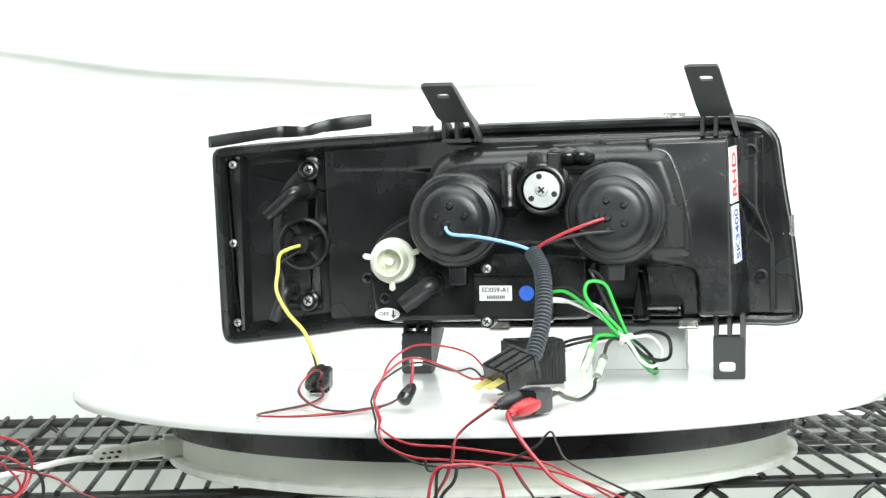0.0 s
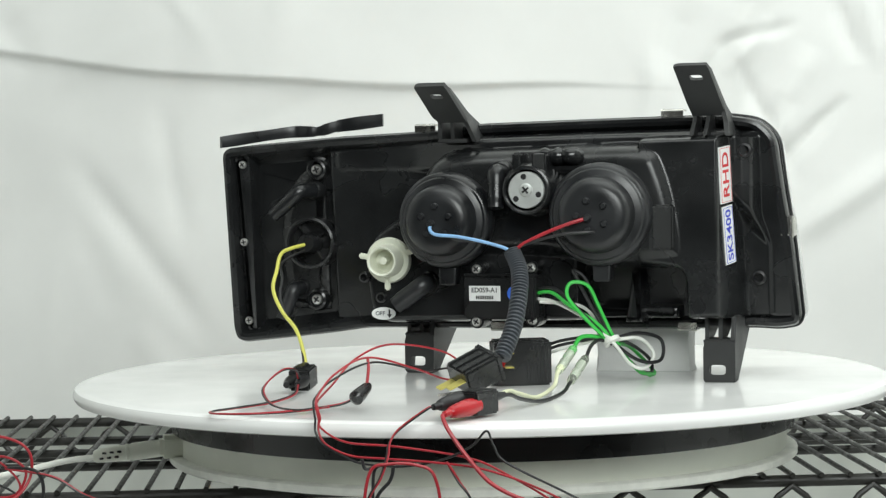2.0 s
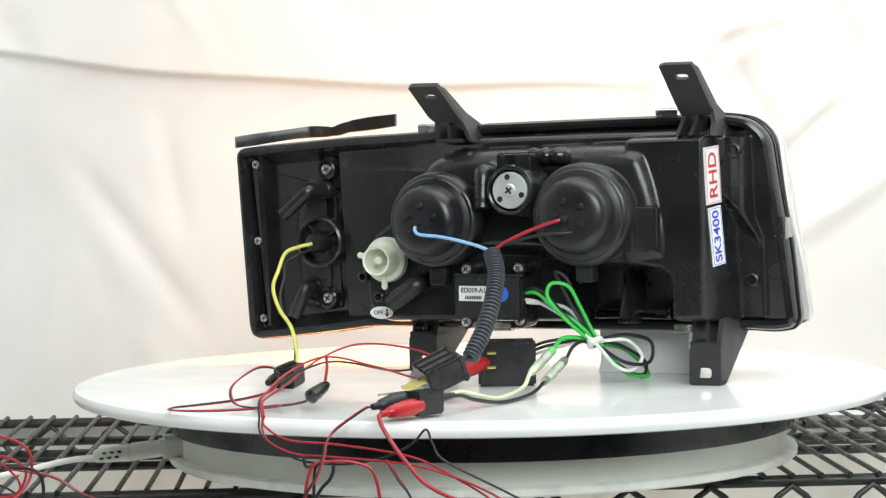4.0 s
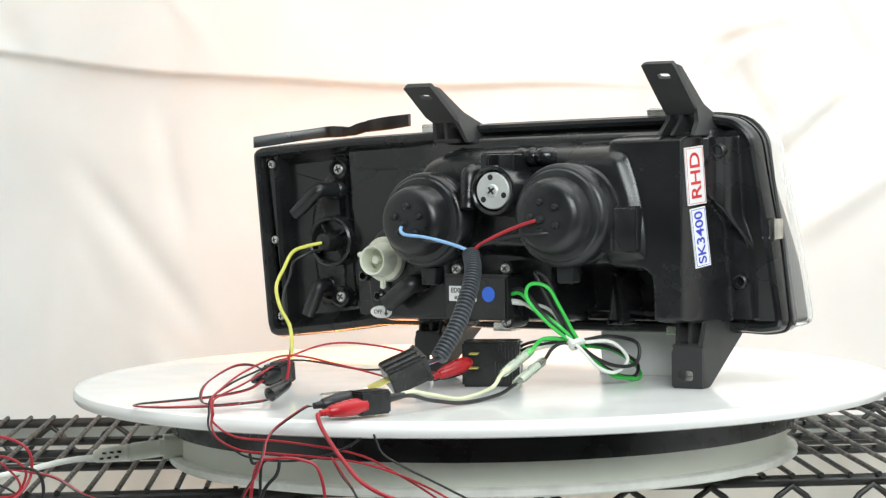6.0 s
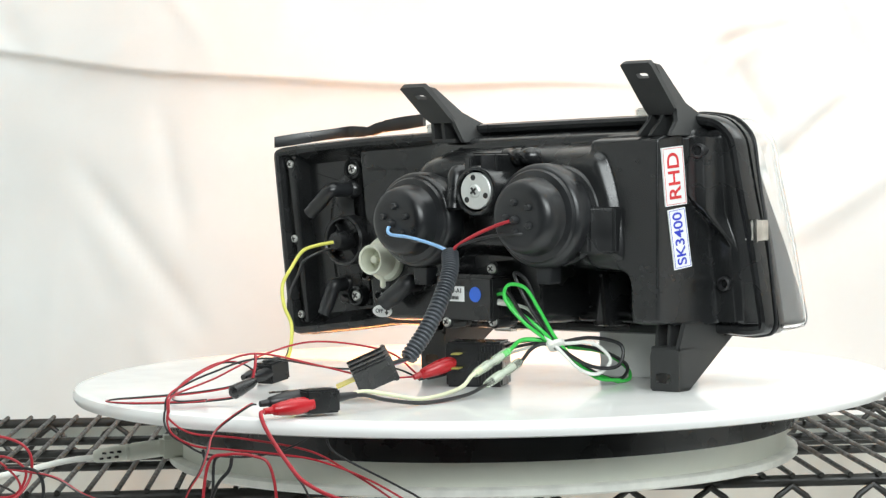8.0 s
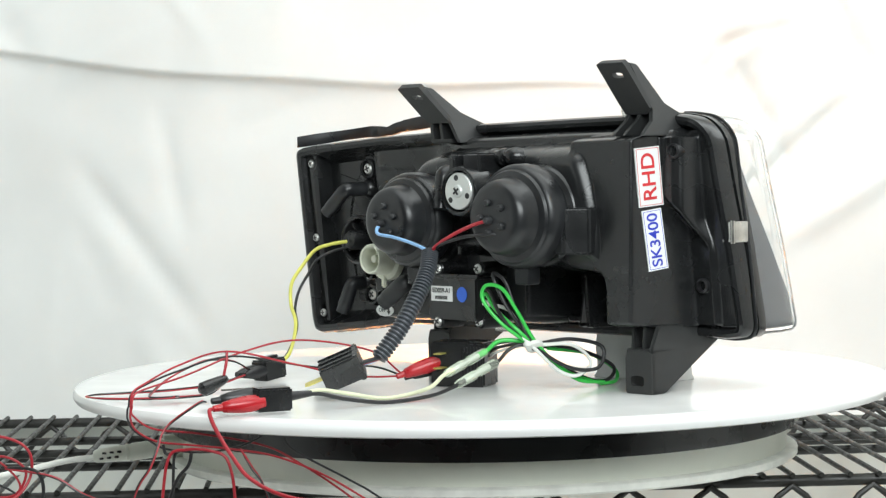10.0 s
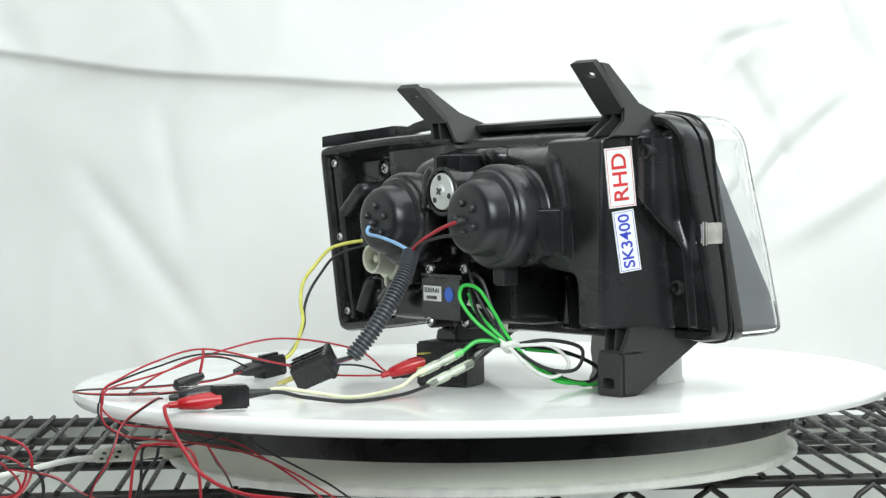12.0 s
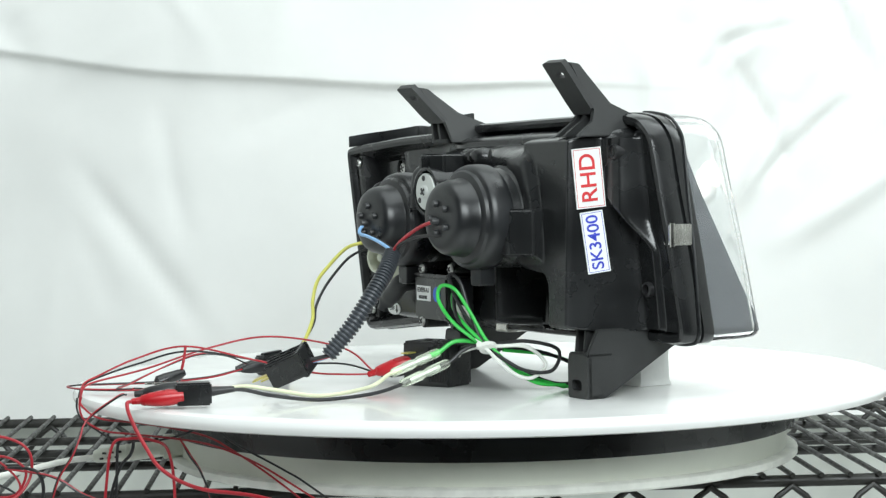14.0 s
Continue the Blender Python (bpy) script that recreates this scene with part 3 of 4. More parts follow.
    part("moulding_bar", tube([H(0.0605, 0.044, 0.1608), H(0.0640, 0.0485, 0.1608), H(0.0700, 0.0495, 0.1608), H(0.0750, 0.0470, 0.1610), H(0.0800, 0.0500, 0.1612), H(0.0870, 0.0440, 0.1610)], lambda t: 0.0058 + 0.0008 * math.sin(t * 16), 14), PLASTIC, h)
    part("moulding_bar", box((0.026, 0.014, 0.0050), H(0.0790, 0.0430, 0.1515), None, 0.002), PLASTIC, h)
    for u, z, deep in ((0.2000, 0.1630, 0.0150), (0.2065, 0.0715, -0.0060)):
        b = part("rubber_plug", lathe([(0.0052, -0.006), (0.0050, 0.0045), (0.0036, 0.0052), (0.0030, 0.0010)], (u, -deep, z), (0, -1, 0), 22), CABLE_BLACK, h)
        part("pin", lathe([(0.0020, 0.0005), (0.0014, 0.0025)], (u, -deep, z), (0, -1, 0), 12), SATIN, b)
    # boots and their necks
    for u, z, seed, size, sunk in ((-0.0080, 0.1168, 0, 0.94, 0.006), (0.1062, 0.1200, 20, 0.99, -0.002)):
        part("boot_neck", lathe([(0.0362 * size, 0.020), (0.0356 * size, 0.0480 - sunk), (0.0340 * size, 0.0500 - sunk), (0.0338 * size, 0.0585 - sunk)], (u, 0, z), (0, -1, 0), 56), PLASTIC, h)
        boot(h, u, z, seed, size, sunk)
    tab = [(0.1320, 0.035), (0.1320, 0.0655), (0.1415, 0.0655), (0.1545, 0.0535), (0.1560, 0.035)]
    bm = loft([[H(a, b, zz) for a, b in tab] for zz in (0.0940, 0.1258)])
    bmesh.ops.bevel(bm, geom=bm.edges[:], offset=0.0016, segments=3, affect="EDGES")
    part("side_tab", bm, PLASTIC, h)
    # beam adjuster
    au, az = 0.0555, 0.1376
    well = part("adjuster_well", lathe([(0.0205, 0.034), (0.0176, 0.0770), (0.0170, 0.0784), (0.0158, 0.0788), (0.0146, 0.0780), (0.0142, 0.0680), (0.004, 0.0680)], (au, 0, az), (0, -1, 0), 56), PLASTIC, h)
    for u0, u1 in ((0.0455, 0.0517), (0.0594, 0.0680)):
        bm = loft([[H(a, b, zz) for a, b in ((u0, 0.030), (u0, 0.0780), (u1, 0.0780 if u1 < 0.06 else 0.0700), (u1 + 0.001, 0.030))] for zz in (0.1480, 0.1640)])
        bmesh.ops.bevel(bm, geom=bm.edges[:], offset=0.0014, segments=3, affect="EDGES")
        part("cheek", bm, PLASTIC, well)
    disc = part("adjuster_disc", lathe([(0.0128, 0.060), (0.0130, 0.0778), (0.0124, 0.0786), (0.0050, 0.0788)], (au, 0, az), (0, -1, 0), 44), NICKEL, h, "grey zinc adjuster disc with three holes")
    for a in (100, 220, 340):
        part("hole", lathe([(0.0021, 0), (0.0019, 0.0003)], H(au + 0.0095 * math.cos(radians(a)), 0.0787, az + 0.0095 * math.sin(radians(a))), (0, -1, 0), 16), CABLE_BLACK, disc)
    screw(h, au, 0.0787, az, 0.0048, NICKEL)
    elbow(h, H(0.0310, 0.050, 0.1500), H(0.0310, 0.067, 0.1490), H(0.0318, 0.0720, 0.1250), 0.0062)
    elbow(h, H(-0.0290, 0.034, 0.0705), H(-0.0300, 0.050, 0.0690), H(-0.0500, 0.052, 0.0545), 0.0068)
    for u, z in ((-0.0774, 0.0745), (-0.0647, 0.0596)):
        part("peg", lathe([(0.0042, 0.033), (0.0040, 0.0400), (0.0026, 0.0412), (0.0022, 0.037)], (u, 0, z), (0, -1, 0), 18), PLASTIC, h)
    # white bulb socket
    su, sz = -0.0585, 0.0870
    sock = part("bulb_socket", lathe([(0.0168, 0.036), (0.0168, 0.0400), (0.0160, 0.0418), (0.0125, 0.0424), (0.0120, 0.0440), (0.0112, 0.0560), (0.0106, 0.0574), (0.0092, 0.0568), (0.0080, 0.0440), (0.002, 0.0440)], (su, 0, sz), (0, -1, 0), 44), IVORY, h, "ivory plastic twist-in bulb socket")
    part("contact_post", lathe([(0.0030, 0.044), (0.0028, 0.0530), (0.0018, 0.0535)], (su, 0, sz), (0, -1, 0), 18), IVORY, sock)
    for a in (170, 270, 20):
        r = radians(a)
        part("ear", box((0.0080, 0.0035, 0.0042), H(su + 0.0178 * math.cos(r), 0.0425, sz + 0.0178 * math.sin(r)), Euler((0, -r, 0)).to_matrix(), 0.001), IVORY, sock)
    # levelling module with its labels
    mod = part("level_module", box((0.0545, 0.022, 0.0310), H(0.0315, 0.0500, 0.0610), Euler((0, 0, radians(-6))).to_matrix(), 0.0015), SATIN, h, "flat black control box screwed to the housing")
    part("module_lip", box((0.0560, 0.003, 0.0020), H(0.0315, 0.0600, 0.0772), Euler((0, 0, radians(-6))).to_matrix(), 0.0006), SATIN, mod)
    tm = Euler((0, 0, radians(-6))).to_matrix()
    lab = part("label", box((0.0238, 0.0004, 0.0108), H(0.0195, 0.0600, 0.0640), tm, 0), PAPER, mod, "small white printed label")
    words("ED059-A1", 0.0048, Matrix.Translation(H(0.0195, 0.0605, 0.0662)) @ tm.to_4x4() @ pose(0, 0, 0, 90), INK_BLACK, lab)
    for k in range(10):
        part("print_bar", box((0.0007, 0.0003, 0.0024), H(0.0135 + k * 0.00135, 0.0604 + 0.0001 * k, 0.0612), tm, 0), INK_BLACK, lab)
    part("dot", lathe([(0.0055, 0), (0.0054, 0.0004)], H(0.0420, 0.0624, 0.0640), (-0.10, -1, 0), 28), DOT_BLUE, mod, "round blue sticker")
    for u, z in ((0.0130, 0.0812), (0.0530, 0.0822), (0.0125, 0.0435), (0.0535, 0.0447)):
        part("screw_tab", lathe([(0.0052, 0.034), (0.0050, 0.0560), (0.0042, 0.0570)], (u, 0, z), (0, -1, 0), 20), PLASTIC, mod)
        screw(h, u, 0.0568, z, 0.0036)
    off = part("oval_sticker", loft([[H(-0.0635 + 0.0092 * math.cos(a), v, 0.0478 + 0.0046 * math.sin(a)) for a in (2 * math.pi * k / 32 for k in range(32))] for v in (0.0345, 0.0380)]), PAPER, h, "white oval sticker with an arrow")
    words("OFF", 0.0042, Matrix.Translation(H(-0.0660, 0.0382, 0.0478)) @ pose(0, 0, 0, 90), CONDUIT, off)
    part("arrow", loft([[H(-0.0590 + a, v, 0.0478 + b) for a, b in ((-0.0006, 0.0030), (0.0006, 0.0030), (0.0006, -0.0005), (0.0018, -0.0005), (0, -0.0032), (-0.0018, -0.0005), (-0.0006, -0.0005))] for v in (0.0379, 0.0383)]), INK_BLACK, off)
    # stickers on the sloping wall
    for text, c, across, up, ink, size, lbl in (
            ("RHD", H(0.18735, 0.03075, 0.1460), (0.0044, 0.0198, 0.0017), (-0.0013, -0.0047, 0.0392), INK_RED, 0.0158, "white sticker with large red letters"),
            ("SK3400", H(0.18900, 0.0272, 0.1036), (0.0046, 0.0160, 0.0022), (-0.0022, -0.0062, 0.0404), INK_BLUE, 0.0117, "white sticker with blue letters")):
        w, hh = (0.0206, 0.0398) if text == "RHD" else (0.0158, 0.0410)
        wall_ax = Vector(across).normalized()
        wall_up = Vector(up).normalized()
        wall_up = (wall_up - wall_ax * wall_up.dot(wall_ax)).normalized()
        wall_n = wall_ax.cross(wall_up).normalized()
        m = Matrix((wall_ax, wall_up, wall_n)).transposed().to_4x4()
        c = c + wall_n * 0.0008
        bm = box((w, hh, 0.0012), (0, 0, 0), None, 0)
        bmesh.ops.transform(bm, matrix=Matrix.Translation(c) @ m, verts=bm.verts)
        st = part("sticker", bm, PAPER, h, lbl)
        words(text, size, Matrix.Translation(c + wall_n * 0.0008) @ m @ pose(0, 0, 0, 0, 0, 90), ink, st)
        for sx, sy, px, py in ((w - 0.002, 0.0003, 0, hh / 2 - 0.001), (w - 0.002, 0.0003, 0, 0.001 - hh / 2), (0.0003, hh - 0.002, w / 2 - 0.001, 0), (0.0003, hh - 0.002, 0.001 - w / 2, 0)):
            bm = box((sx, sy, 0.0002), (px, py, 0.0007), None, 0)
            bmesh.ops.transform(bm, matrix=Matrix.Translation(c) @ m, verts=bm.verts)
            part("border_line", bm, ink, st)
    # brackets over the housing
    for u0, u1, zt, vt, zb, vb, ub, flare in ((-0.0346, -0.0112, 0.2142, 0.0480, 0.1880, 0.0270, -0.0240, -0.002), (0.1541, 0.1785, 0.2238, 0.0428, 0.1890, 0.0240, 0.1640, 0.019)):
        w = u1 - u0
        mid_t, mid_b = H((u0 + u1) / 2, vt, zt), H(ub + w / 2, vb, zb)
        up = mid_t - mid_b
        br = part("upper_bracket", holed_plate((mid_t + mid_b) / 2, (1, 0, 0), up, w, up.length, (0.0012, up.length * 0.5 - 0.0100, 0.0046, 0.0021), 0.0042), BRACKET, h, "grained black mounting bracket with a slotted tab")
        web = [(vb + 0.001, zb + 0.002), (vt - 0.004, zt - 0.001), (vt - 0.012, zt - 0.002), (vb - 0.012, zb + 0.006), (-0.008, zb - 0.002), (-0.010, zb - 0.0155), (vb + flare, zb - 0.0158), (vb + 0.75 * flare, zb - 0.0125), (vb + 0.2 * flare, zb - 0.0060)]
        bm = profile_x(web, 0, 0.0032, 0.0006)
        for vv in bm.verts:
            k = (vv.co.z - zb) / (zt - zb)
            vv.co.x += (ub + w - 0.0030) * (1 - k) + (u1 - 0.0031) * k
        part("web", bm, BRACKET, br)
        for k, du in enumerate((0.001, 0.0105)):
            part("rib", profile_x([(vb + 0.0005, zb + 0.001), (vb + 0.2 * flare, zb - 0.0055), (vb + 0.75 * flare, zb - 0.0120), (vb + flare, zb - 0.0155), (-0.010, zb - 0.0155), (-0.010, zb - 0.002), (vb - 0.012, zb + 0.002)], ub + du, ub + du + 0.0028, 0.0006), BRACKET, br)
        part("base_plate", box((w - 0.001, vb + 0.006, 0.003), H(ub + w / 2, (vb - 0.008) / 2, zb - 0.0145), None, 0.0008), BRACKET, br)
        part("top_plate", box((w - 0.002, 0.010, 0.003), H(ub + w / 2, vb - 0.007, zb + 0.0005), None, 0.0008), BRACKET, br)
    # bracket feet
    for u0, zlow, dv in ((0.1724, 0.0, 0.0), (-0.0610, 0.0002, -0.044)):
        w = 0.0226
        ft = part("foot_bracket", moved(holed_plate(H(u0 + w / 2, 0.0370, zlow + 0.0148), (1, 0, 0), (0, 0, 1), w, 0.0292, (-0.0012, -0.0060, 0.0058, 0.0036), 0.0035), dv), BRACKET, h, "black bracket foot with a slot, standing on the platter")
        part("web", moved(profile_x([(0.0380, zlow), (0.0380, zlow + 0.030), (0.0300, zlow + 0.046), (-0.042, zlow + 0.046), (-0.040, zlow + 0.036), (0.0240, zlow)], u0 + w - 0.0035, u0 + w, 0.0008), dv), BRACKET, ft)
        part("web", moved(profile_x([(0.0360, zlow), (0.0360, zlow + 0.030), (0.0140, zlow + 0.030), (0.0240, zlow)], u0, u0 + 0.0030, 0.0006), dv), BRACKET, ft)
        part("sole", moved(box((w, 0.012, 0.0030), H(u0 + w / 2, 0.0310, zlow + 0.0015), None, 0.0006), dv), BRACKET, ft)
        part("ledge", moved(box((w, 0.020, 0.0030), H(u0 + w / 2, 0.0280, zlow + 0.0290), None, 0.0008), dv), BRACKET, ft)
        for du in (0.0005, 0.0100):
            part("rib", moved(profile_x([(0.0340, zlow + 0.0295), (0.0320, zlow + 0.048), (-0.012, zlow + 0.048), (-0.012, zlow + 0.0360), (0.010, zlow + 0.0295)], u0 + du, u0 + du + 0.0030, 0.0006), dv), BRACKET, ft)
    # spring clips
    for u, z, sx, sz_, v in ((-0.0415, 0.1825, 0.0160, 0.0065, -0.012), (0.1450, 0.1895, 0.0160, 0.0070, -0.012), (0.0125, 0.0355, 0.0150, 0.0050, -0.020), (0.1530, 0.0360, 0.0140, 0.0050, -0.020)):
        k = part("spring_clip", join(box((sx, 0.018, 0.0016), H(u, v, z + (0.0035 if z > 0.1 else -0.0030)), None, 0.0006), box((sx, 0.0016, sz_), H(u, v + 0.0092, z), None, 0.0006),
                                    tube([H(u - sx / 2, v + 0.0085, z + (0.0025 if z > 0.1 else -0.0022)), H(u + sx / 2, v + 0.0085, z + (0.0025 if z > 0.1 else -0.0022))], 0.0016, 10, raw=True)), STEEL, h, "bright steel spring clip")
    cu, cz = 0.2265, 0.1080
    part("spring_clip", join(box((0.0018, 0.0150, 0.0140), H(cu + 0.0035, -0.0135, cz), Euler((0, 0, radians(-6))).to_matrix(), 0.0006), box((0.0080, 0.0016, 0.0140), H(cu - 0.0008, -0.0055, cz), None, 0.0006),
                             tube([H(cu + 0.0030, -0.0062, cz - 0.0078), H(cu + 0.0030, -0.0062, cz + 0.0078)], 0.0018, 10, raw=True)), STEEL, h, "bright steel spring clip")
    part("paint_mark", box((0.0220, 0.0020, 0.0008), H(0.1130, 0.0005, 0.1768), None, 0.0004), MARK_GREEN, h, "green marker stroke")
    part("seal_bead", tube([H(p.x, -0.0230, p.y) for p in o[24:60]], 0.0011, 8, raw=True), RUBBER, h)
    # loose gasket strip on the lens edge
    path = smooth_path([H(-0.2053, -0.003, 0.1762), H(-0.1840, -0.022, 0.1800), H(-0.1624, -0.040, 0.1834), H(-0.1480, -0.041, 0.1836), H(-0.1390, -0.042, 0.1838), H(-0.1260, -0.045, 0.1872), H(-0.1120, -0.047, 0.1890), H(-0.0894, -0.050, 0.1915)], 8)
    loops = []
    for k, p in enumerate(path):
        f = k / (len(path) - 1)
        d = (path[min(k + 1, len(path) - 1)] - path[max(k - 1, 0)]).normalized()
        side = d.cross(Vector((0, 0, 1))).normalized()
        tall = 0.0044 + 0.0002 * math.sin(f * 23) + (0.0006 if f > 0.72 else 0.0) - 0.0009 * math.exp(-((f - 0.56) / 0.05) ** 2)
        thick = 0.0024 + 0.0003 * math.sin(f * 31)
        loops.append([p + side * a + Vector((0, 0, b)) for a, b in fillet([Vector(q) for q in ((-thick, -tall), (thick, -tall), (thick, tall), (-thick, tall))], 0.0009, 2)])
    part("gasket_strip", loft(loops), RUBBER, h, "loose torn rubber gasket strip")
    # clear cover, with what shows through it
    g = [inset(o, d) for d in (0.0012, 0.0012, 0.0018, 0.0036, 0.0068, 0.0115)]
    outer = [lift(g[0], -0.018), lift(g[0], -0.030), lift(g[1], -0.048), lift(g[2], -0.0600), lift(g[3], -0.0645), lift(g[4], -0.0670), lift(g[5], -0.0690)]
    gi = [inset(o, d) for d in (0.0042, 0.0042, 0.0048, 0.0062, 0.0088, 0.0125)]
    innr = [lift(gi[5], -0.0662), lift(gi[4], -0.0642), lift(gi[3], -0.0620), lift(gi[2], -0.0580), lift(gi[1], -0.0475), lift(gi[0], -0.030), lift(gi[0], -0.018)]
    bm = bmesh.new()
    ro = [[bm.verts.new(p) for p in lp] for lp in outer]
    ri = [[bm.verts.new(p) for p in lp] for lp in innr]
    n = len(ro[0])
    for a, b in list(zip(ro, ro[1:])) + list(zip(ri, ri[1:])) + [(ri[-1], ro[0])]:
        for k in range(n):
            bm.faces.new((a[k], a[(k + 1) % n], b[(k + 1) % n], b[k]))
    bm.faces.new(ro[-1])
    bm.faces.new(ri[0])
    for q in bm.verts:
        q.co.y -= max(0.0, min(1.0, (q.co.y - 0.030) / 0.030)) * (0.002 + 0.0046 * (q.co.z - 0.0435) / 0.137)
    lens = part("lens_cover", tilt(bm), LENS, h, "clear polycarbonate front cover")
    lens.visible_shadow = False
    # dark bezel whose edge sweeps forward towards the foot
    b0, b1 = inset(o, 0.0060), inset(o, 0.0090)
    sweep = lambda q, v: [Vector((p.x, -(v - 0.0455 * max(0.0, min(1.0, (p.x + 0.13) / 0.08)) * max(0.0, min(1.0, (0.178 - p.y) / 0.145)) ** 1.18), p.y)) for p in q]
    part("bezel", tilt(loft([lift(b0, -0.021), sweep(b0, -0.0235), sweep(b1, -0.0240), lift(b1, -0.021)])), BEZEL, h, "dark grey inner bezel")
    for u, z, r in ((-0.008, 0.117, 0.034), (0.106, 0.120, 0.034)):
        refl = part("reflector", lathe([(r, 0.036), (r * 0.93, 0.031), (r * 0.70, 0.026), (r * 0.35, 0.0235)], (u, -0.004, z), (0, 1, 0), 40, True, True), CHROME, h, "chrome reflector bowl")
        part("bulb", lathe([(0.004, 0.030), (0.0075, 0.038), (0.006, 0.045), (0.002, 0.0475)], (u, -0.004, z), (0, 1, 0), 20), GLOW_WARM, refl, "lit warm-white bulb")
    # added light blocker, no part of the headlamp: hides the steady bulb between flashes
    FLASH_CAP.append(part("added_flash_cap", lathe([(0.0135, 0.010), (0.0140, 0.047), (0.0120, 0.0495), (0.0015, 0.0500), (0.0015, 0.0510), (0.0128, 0.0505), (0.0152, 0.0475), (0.0150, 0.010)], (-0.150, 0.018, 0.115), (0, 1, 0), 28, False, False), SATIN, h, "added unseen cap that covers the steady amber bulb between flashes"))
    part("turn_bulb", lathe([(0.004, 0.024), (0.009, 0.032), (0.008, 0.042), (0.003, 0.046)], (-0.150, 0.018, 0.115), (0, 1, 0), 20), GLOW_AMBER, h, "lit amber turn-signal bulb")
    return h


HEADLAMP = make_headlamp()


# ---- wiring and things on the platter, in the platter's space at the start ----
def L(u, v, z):
    """From the headlamp's space to the platter's."""
    a = radians(LEAN)
    return Vector((u * math.cos(a) + v * math.sin(a), u * math.sin(a) - v * math.cos(a), z))


def twin(parent, pts, r=0.0009, gap=0.0019, names=("red_wire", "black_wire"), mats=None, twist=3.0):
    """Two thin wires run together."""
    mats = mats or (CABLE_RED, CABLE_BLACK)
    path = smooth_path(pts, 10)
    for s, nm, mt in zip((1, -1), names, mats):
        q = []
        for i, p in enumerate(path):
            d = (path[min(i + 1, len(path) - 1)] - path[max(i - 1, 0)]).normalized()
            side = d.cross(Vector((0, 0, 1)))
            side = side.normalized() if side.length > 0.1 else Vector((1, 0, 0))
            up = side.cross(d)
            a = twist * i / len(path) * 2
            q.append(p + s * gap * 0.5 * (math.cos(a) * side + 0.6 * math.sin(a) * up))
        part(nm, tube(q, r, 8, raw=True), mt, parent)


def make_harness():
    t = thing("wiring_harness", (0.03, -0.14, 0.0), "corrugated dark conduit with blue and red wires ending in a plug", "cable", rides=True)
    way = [L(0.0515, 0.1032, 0.0951), L(0.0585, 0.1130, 0.0830), L(0.0615, 0.1260, 0.0670), L(0.0612, 0.1420, 0.0465), L(0.0570, 0.1585, 0.0270)]
    path = smooth_path(way, 70)
    part("conduit", tube(path, lambda f: 0.0053 + 0.0008 * math.tanh(3 * math.sin(f * 2 * math.pi * 35)), 16, raw=True), CONDUIT, t, "corrugated slate-grey split conduit")
    part("blue_wire", tube([L(-0.0105, 0.090, 0.1150), L(-0.0102, 0.095, 0.1110), L(-0.0050, 0.098, 0.1075), L(0.0120, 0.101, 0.1060), L(0.0320, 0.102, 0.1020), L(0.0490, 0.103, 0.0965), L(0.053, 0.105, 0.090)], 0.0012), CABLE_BLUE, t)
    part("black_wire", tube([L(0.0010, 0.086, 0.1060), L(0.0100, 0.092, 0.1035), L(0.0300, 0.099, 0.1020), L(0.0480, 0.101, 0.0970), L(0.053, 0.103, 0.090)], 0.0012), CABLE_BLACK, t)
    part("red_wire", tube([L(0.1030, 0.094, 0.1180), L(0.1015, 0.100, 0.1175), L(0.0900, 0.103, 0.1140), L(0.0720, 0.104, 0.1070), L(0.0560, 0.104, 0.0985), L(0.0515, 0.104, 0.090)], 0.0013), CABLE_RED, t)
    part("black_wire", tube([L(0.1120, 0.090, 0.1085), L(0.1050, 0.099, 0.1085), L(0.0850, 0.103, 0.1070), L(0.0630, 0.104, 0.1015), L(0.0520, 0.103, 0.096), L(0.0510, 0.104, 0.090)], 0.0012), CABLE_BLACK, t)
    end = L(0.0570, 0.1585, 0.0270)
    c = Vector((0.0190, -0.1860, 0.0205))
    for k, (mt, nm) in enumerate(((CABLE_BLUE, "blue_wire"), (CABLE_RED, "red_wire"), (CABLE_BLACK, "black_wire"))):
        o = Vector((0.002 * (k - 1), 0.001 * k, 0.001 * (k - 1)))
        part(nm, tube([end + Vector((0.001, 0.004, 0.004)) + o, end + o, end.lerp(c, 0.4) + o * 1.5, c + o * 2], 0.0014, 8), mt, t)
    ax = Vector((0.70, 0.50, 0.36)).normalized()
    up = Vector((-0.15, -0.45, 1.0))
    up = (up - ax * up.dot(ax)).normalized()
    m = Matrix((ax, up.cross(ax), up)).transposed()
    plug = part("plug", box((0.0270, 0.0250, 0.0170), c, m, 0.0012), SATIN, t, "black square relay plug lying tilted")
    for k in (-1, 0, 1):
        part("ridge", box((0.0272, 0.0014, 0.0014), c + m @ Vector((0, 0.008 * k, 0.0088)), m, 0.0004), SATIN, plug)
    part("lip", box((0.0040, 0.0265, 0.0185), c + m @ Vector((0.0125, 0, 0)), m, 0.0008), SATIN, plug)
    for dy, dz in ((-0.007, 0.002), (0.007, -0.003)):
        part("blade", box((0.0130, 0.0062, 0.0010), c + m @ Vector((-0.0195, dy, dz)), m, 0.0003), BRASS, plug, "yellow zinc blade contact")


make_harness()


def make_module():
    t = thing("relay_box", (0.0368, -0.0713, 0.0), "ribbed black plastic relay box standing on the platter", "relay", rides=True)
    m = Euler((0, 0, radians(14.7))).to_matrix()
    c = Vector((0.0368, -0.0713, 0.0160))
    part("case", box((0.0405, 0.0280, 0.0315), c, m, 0.0015), SATIN, t)
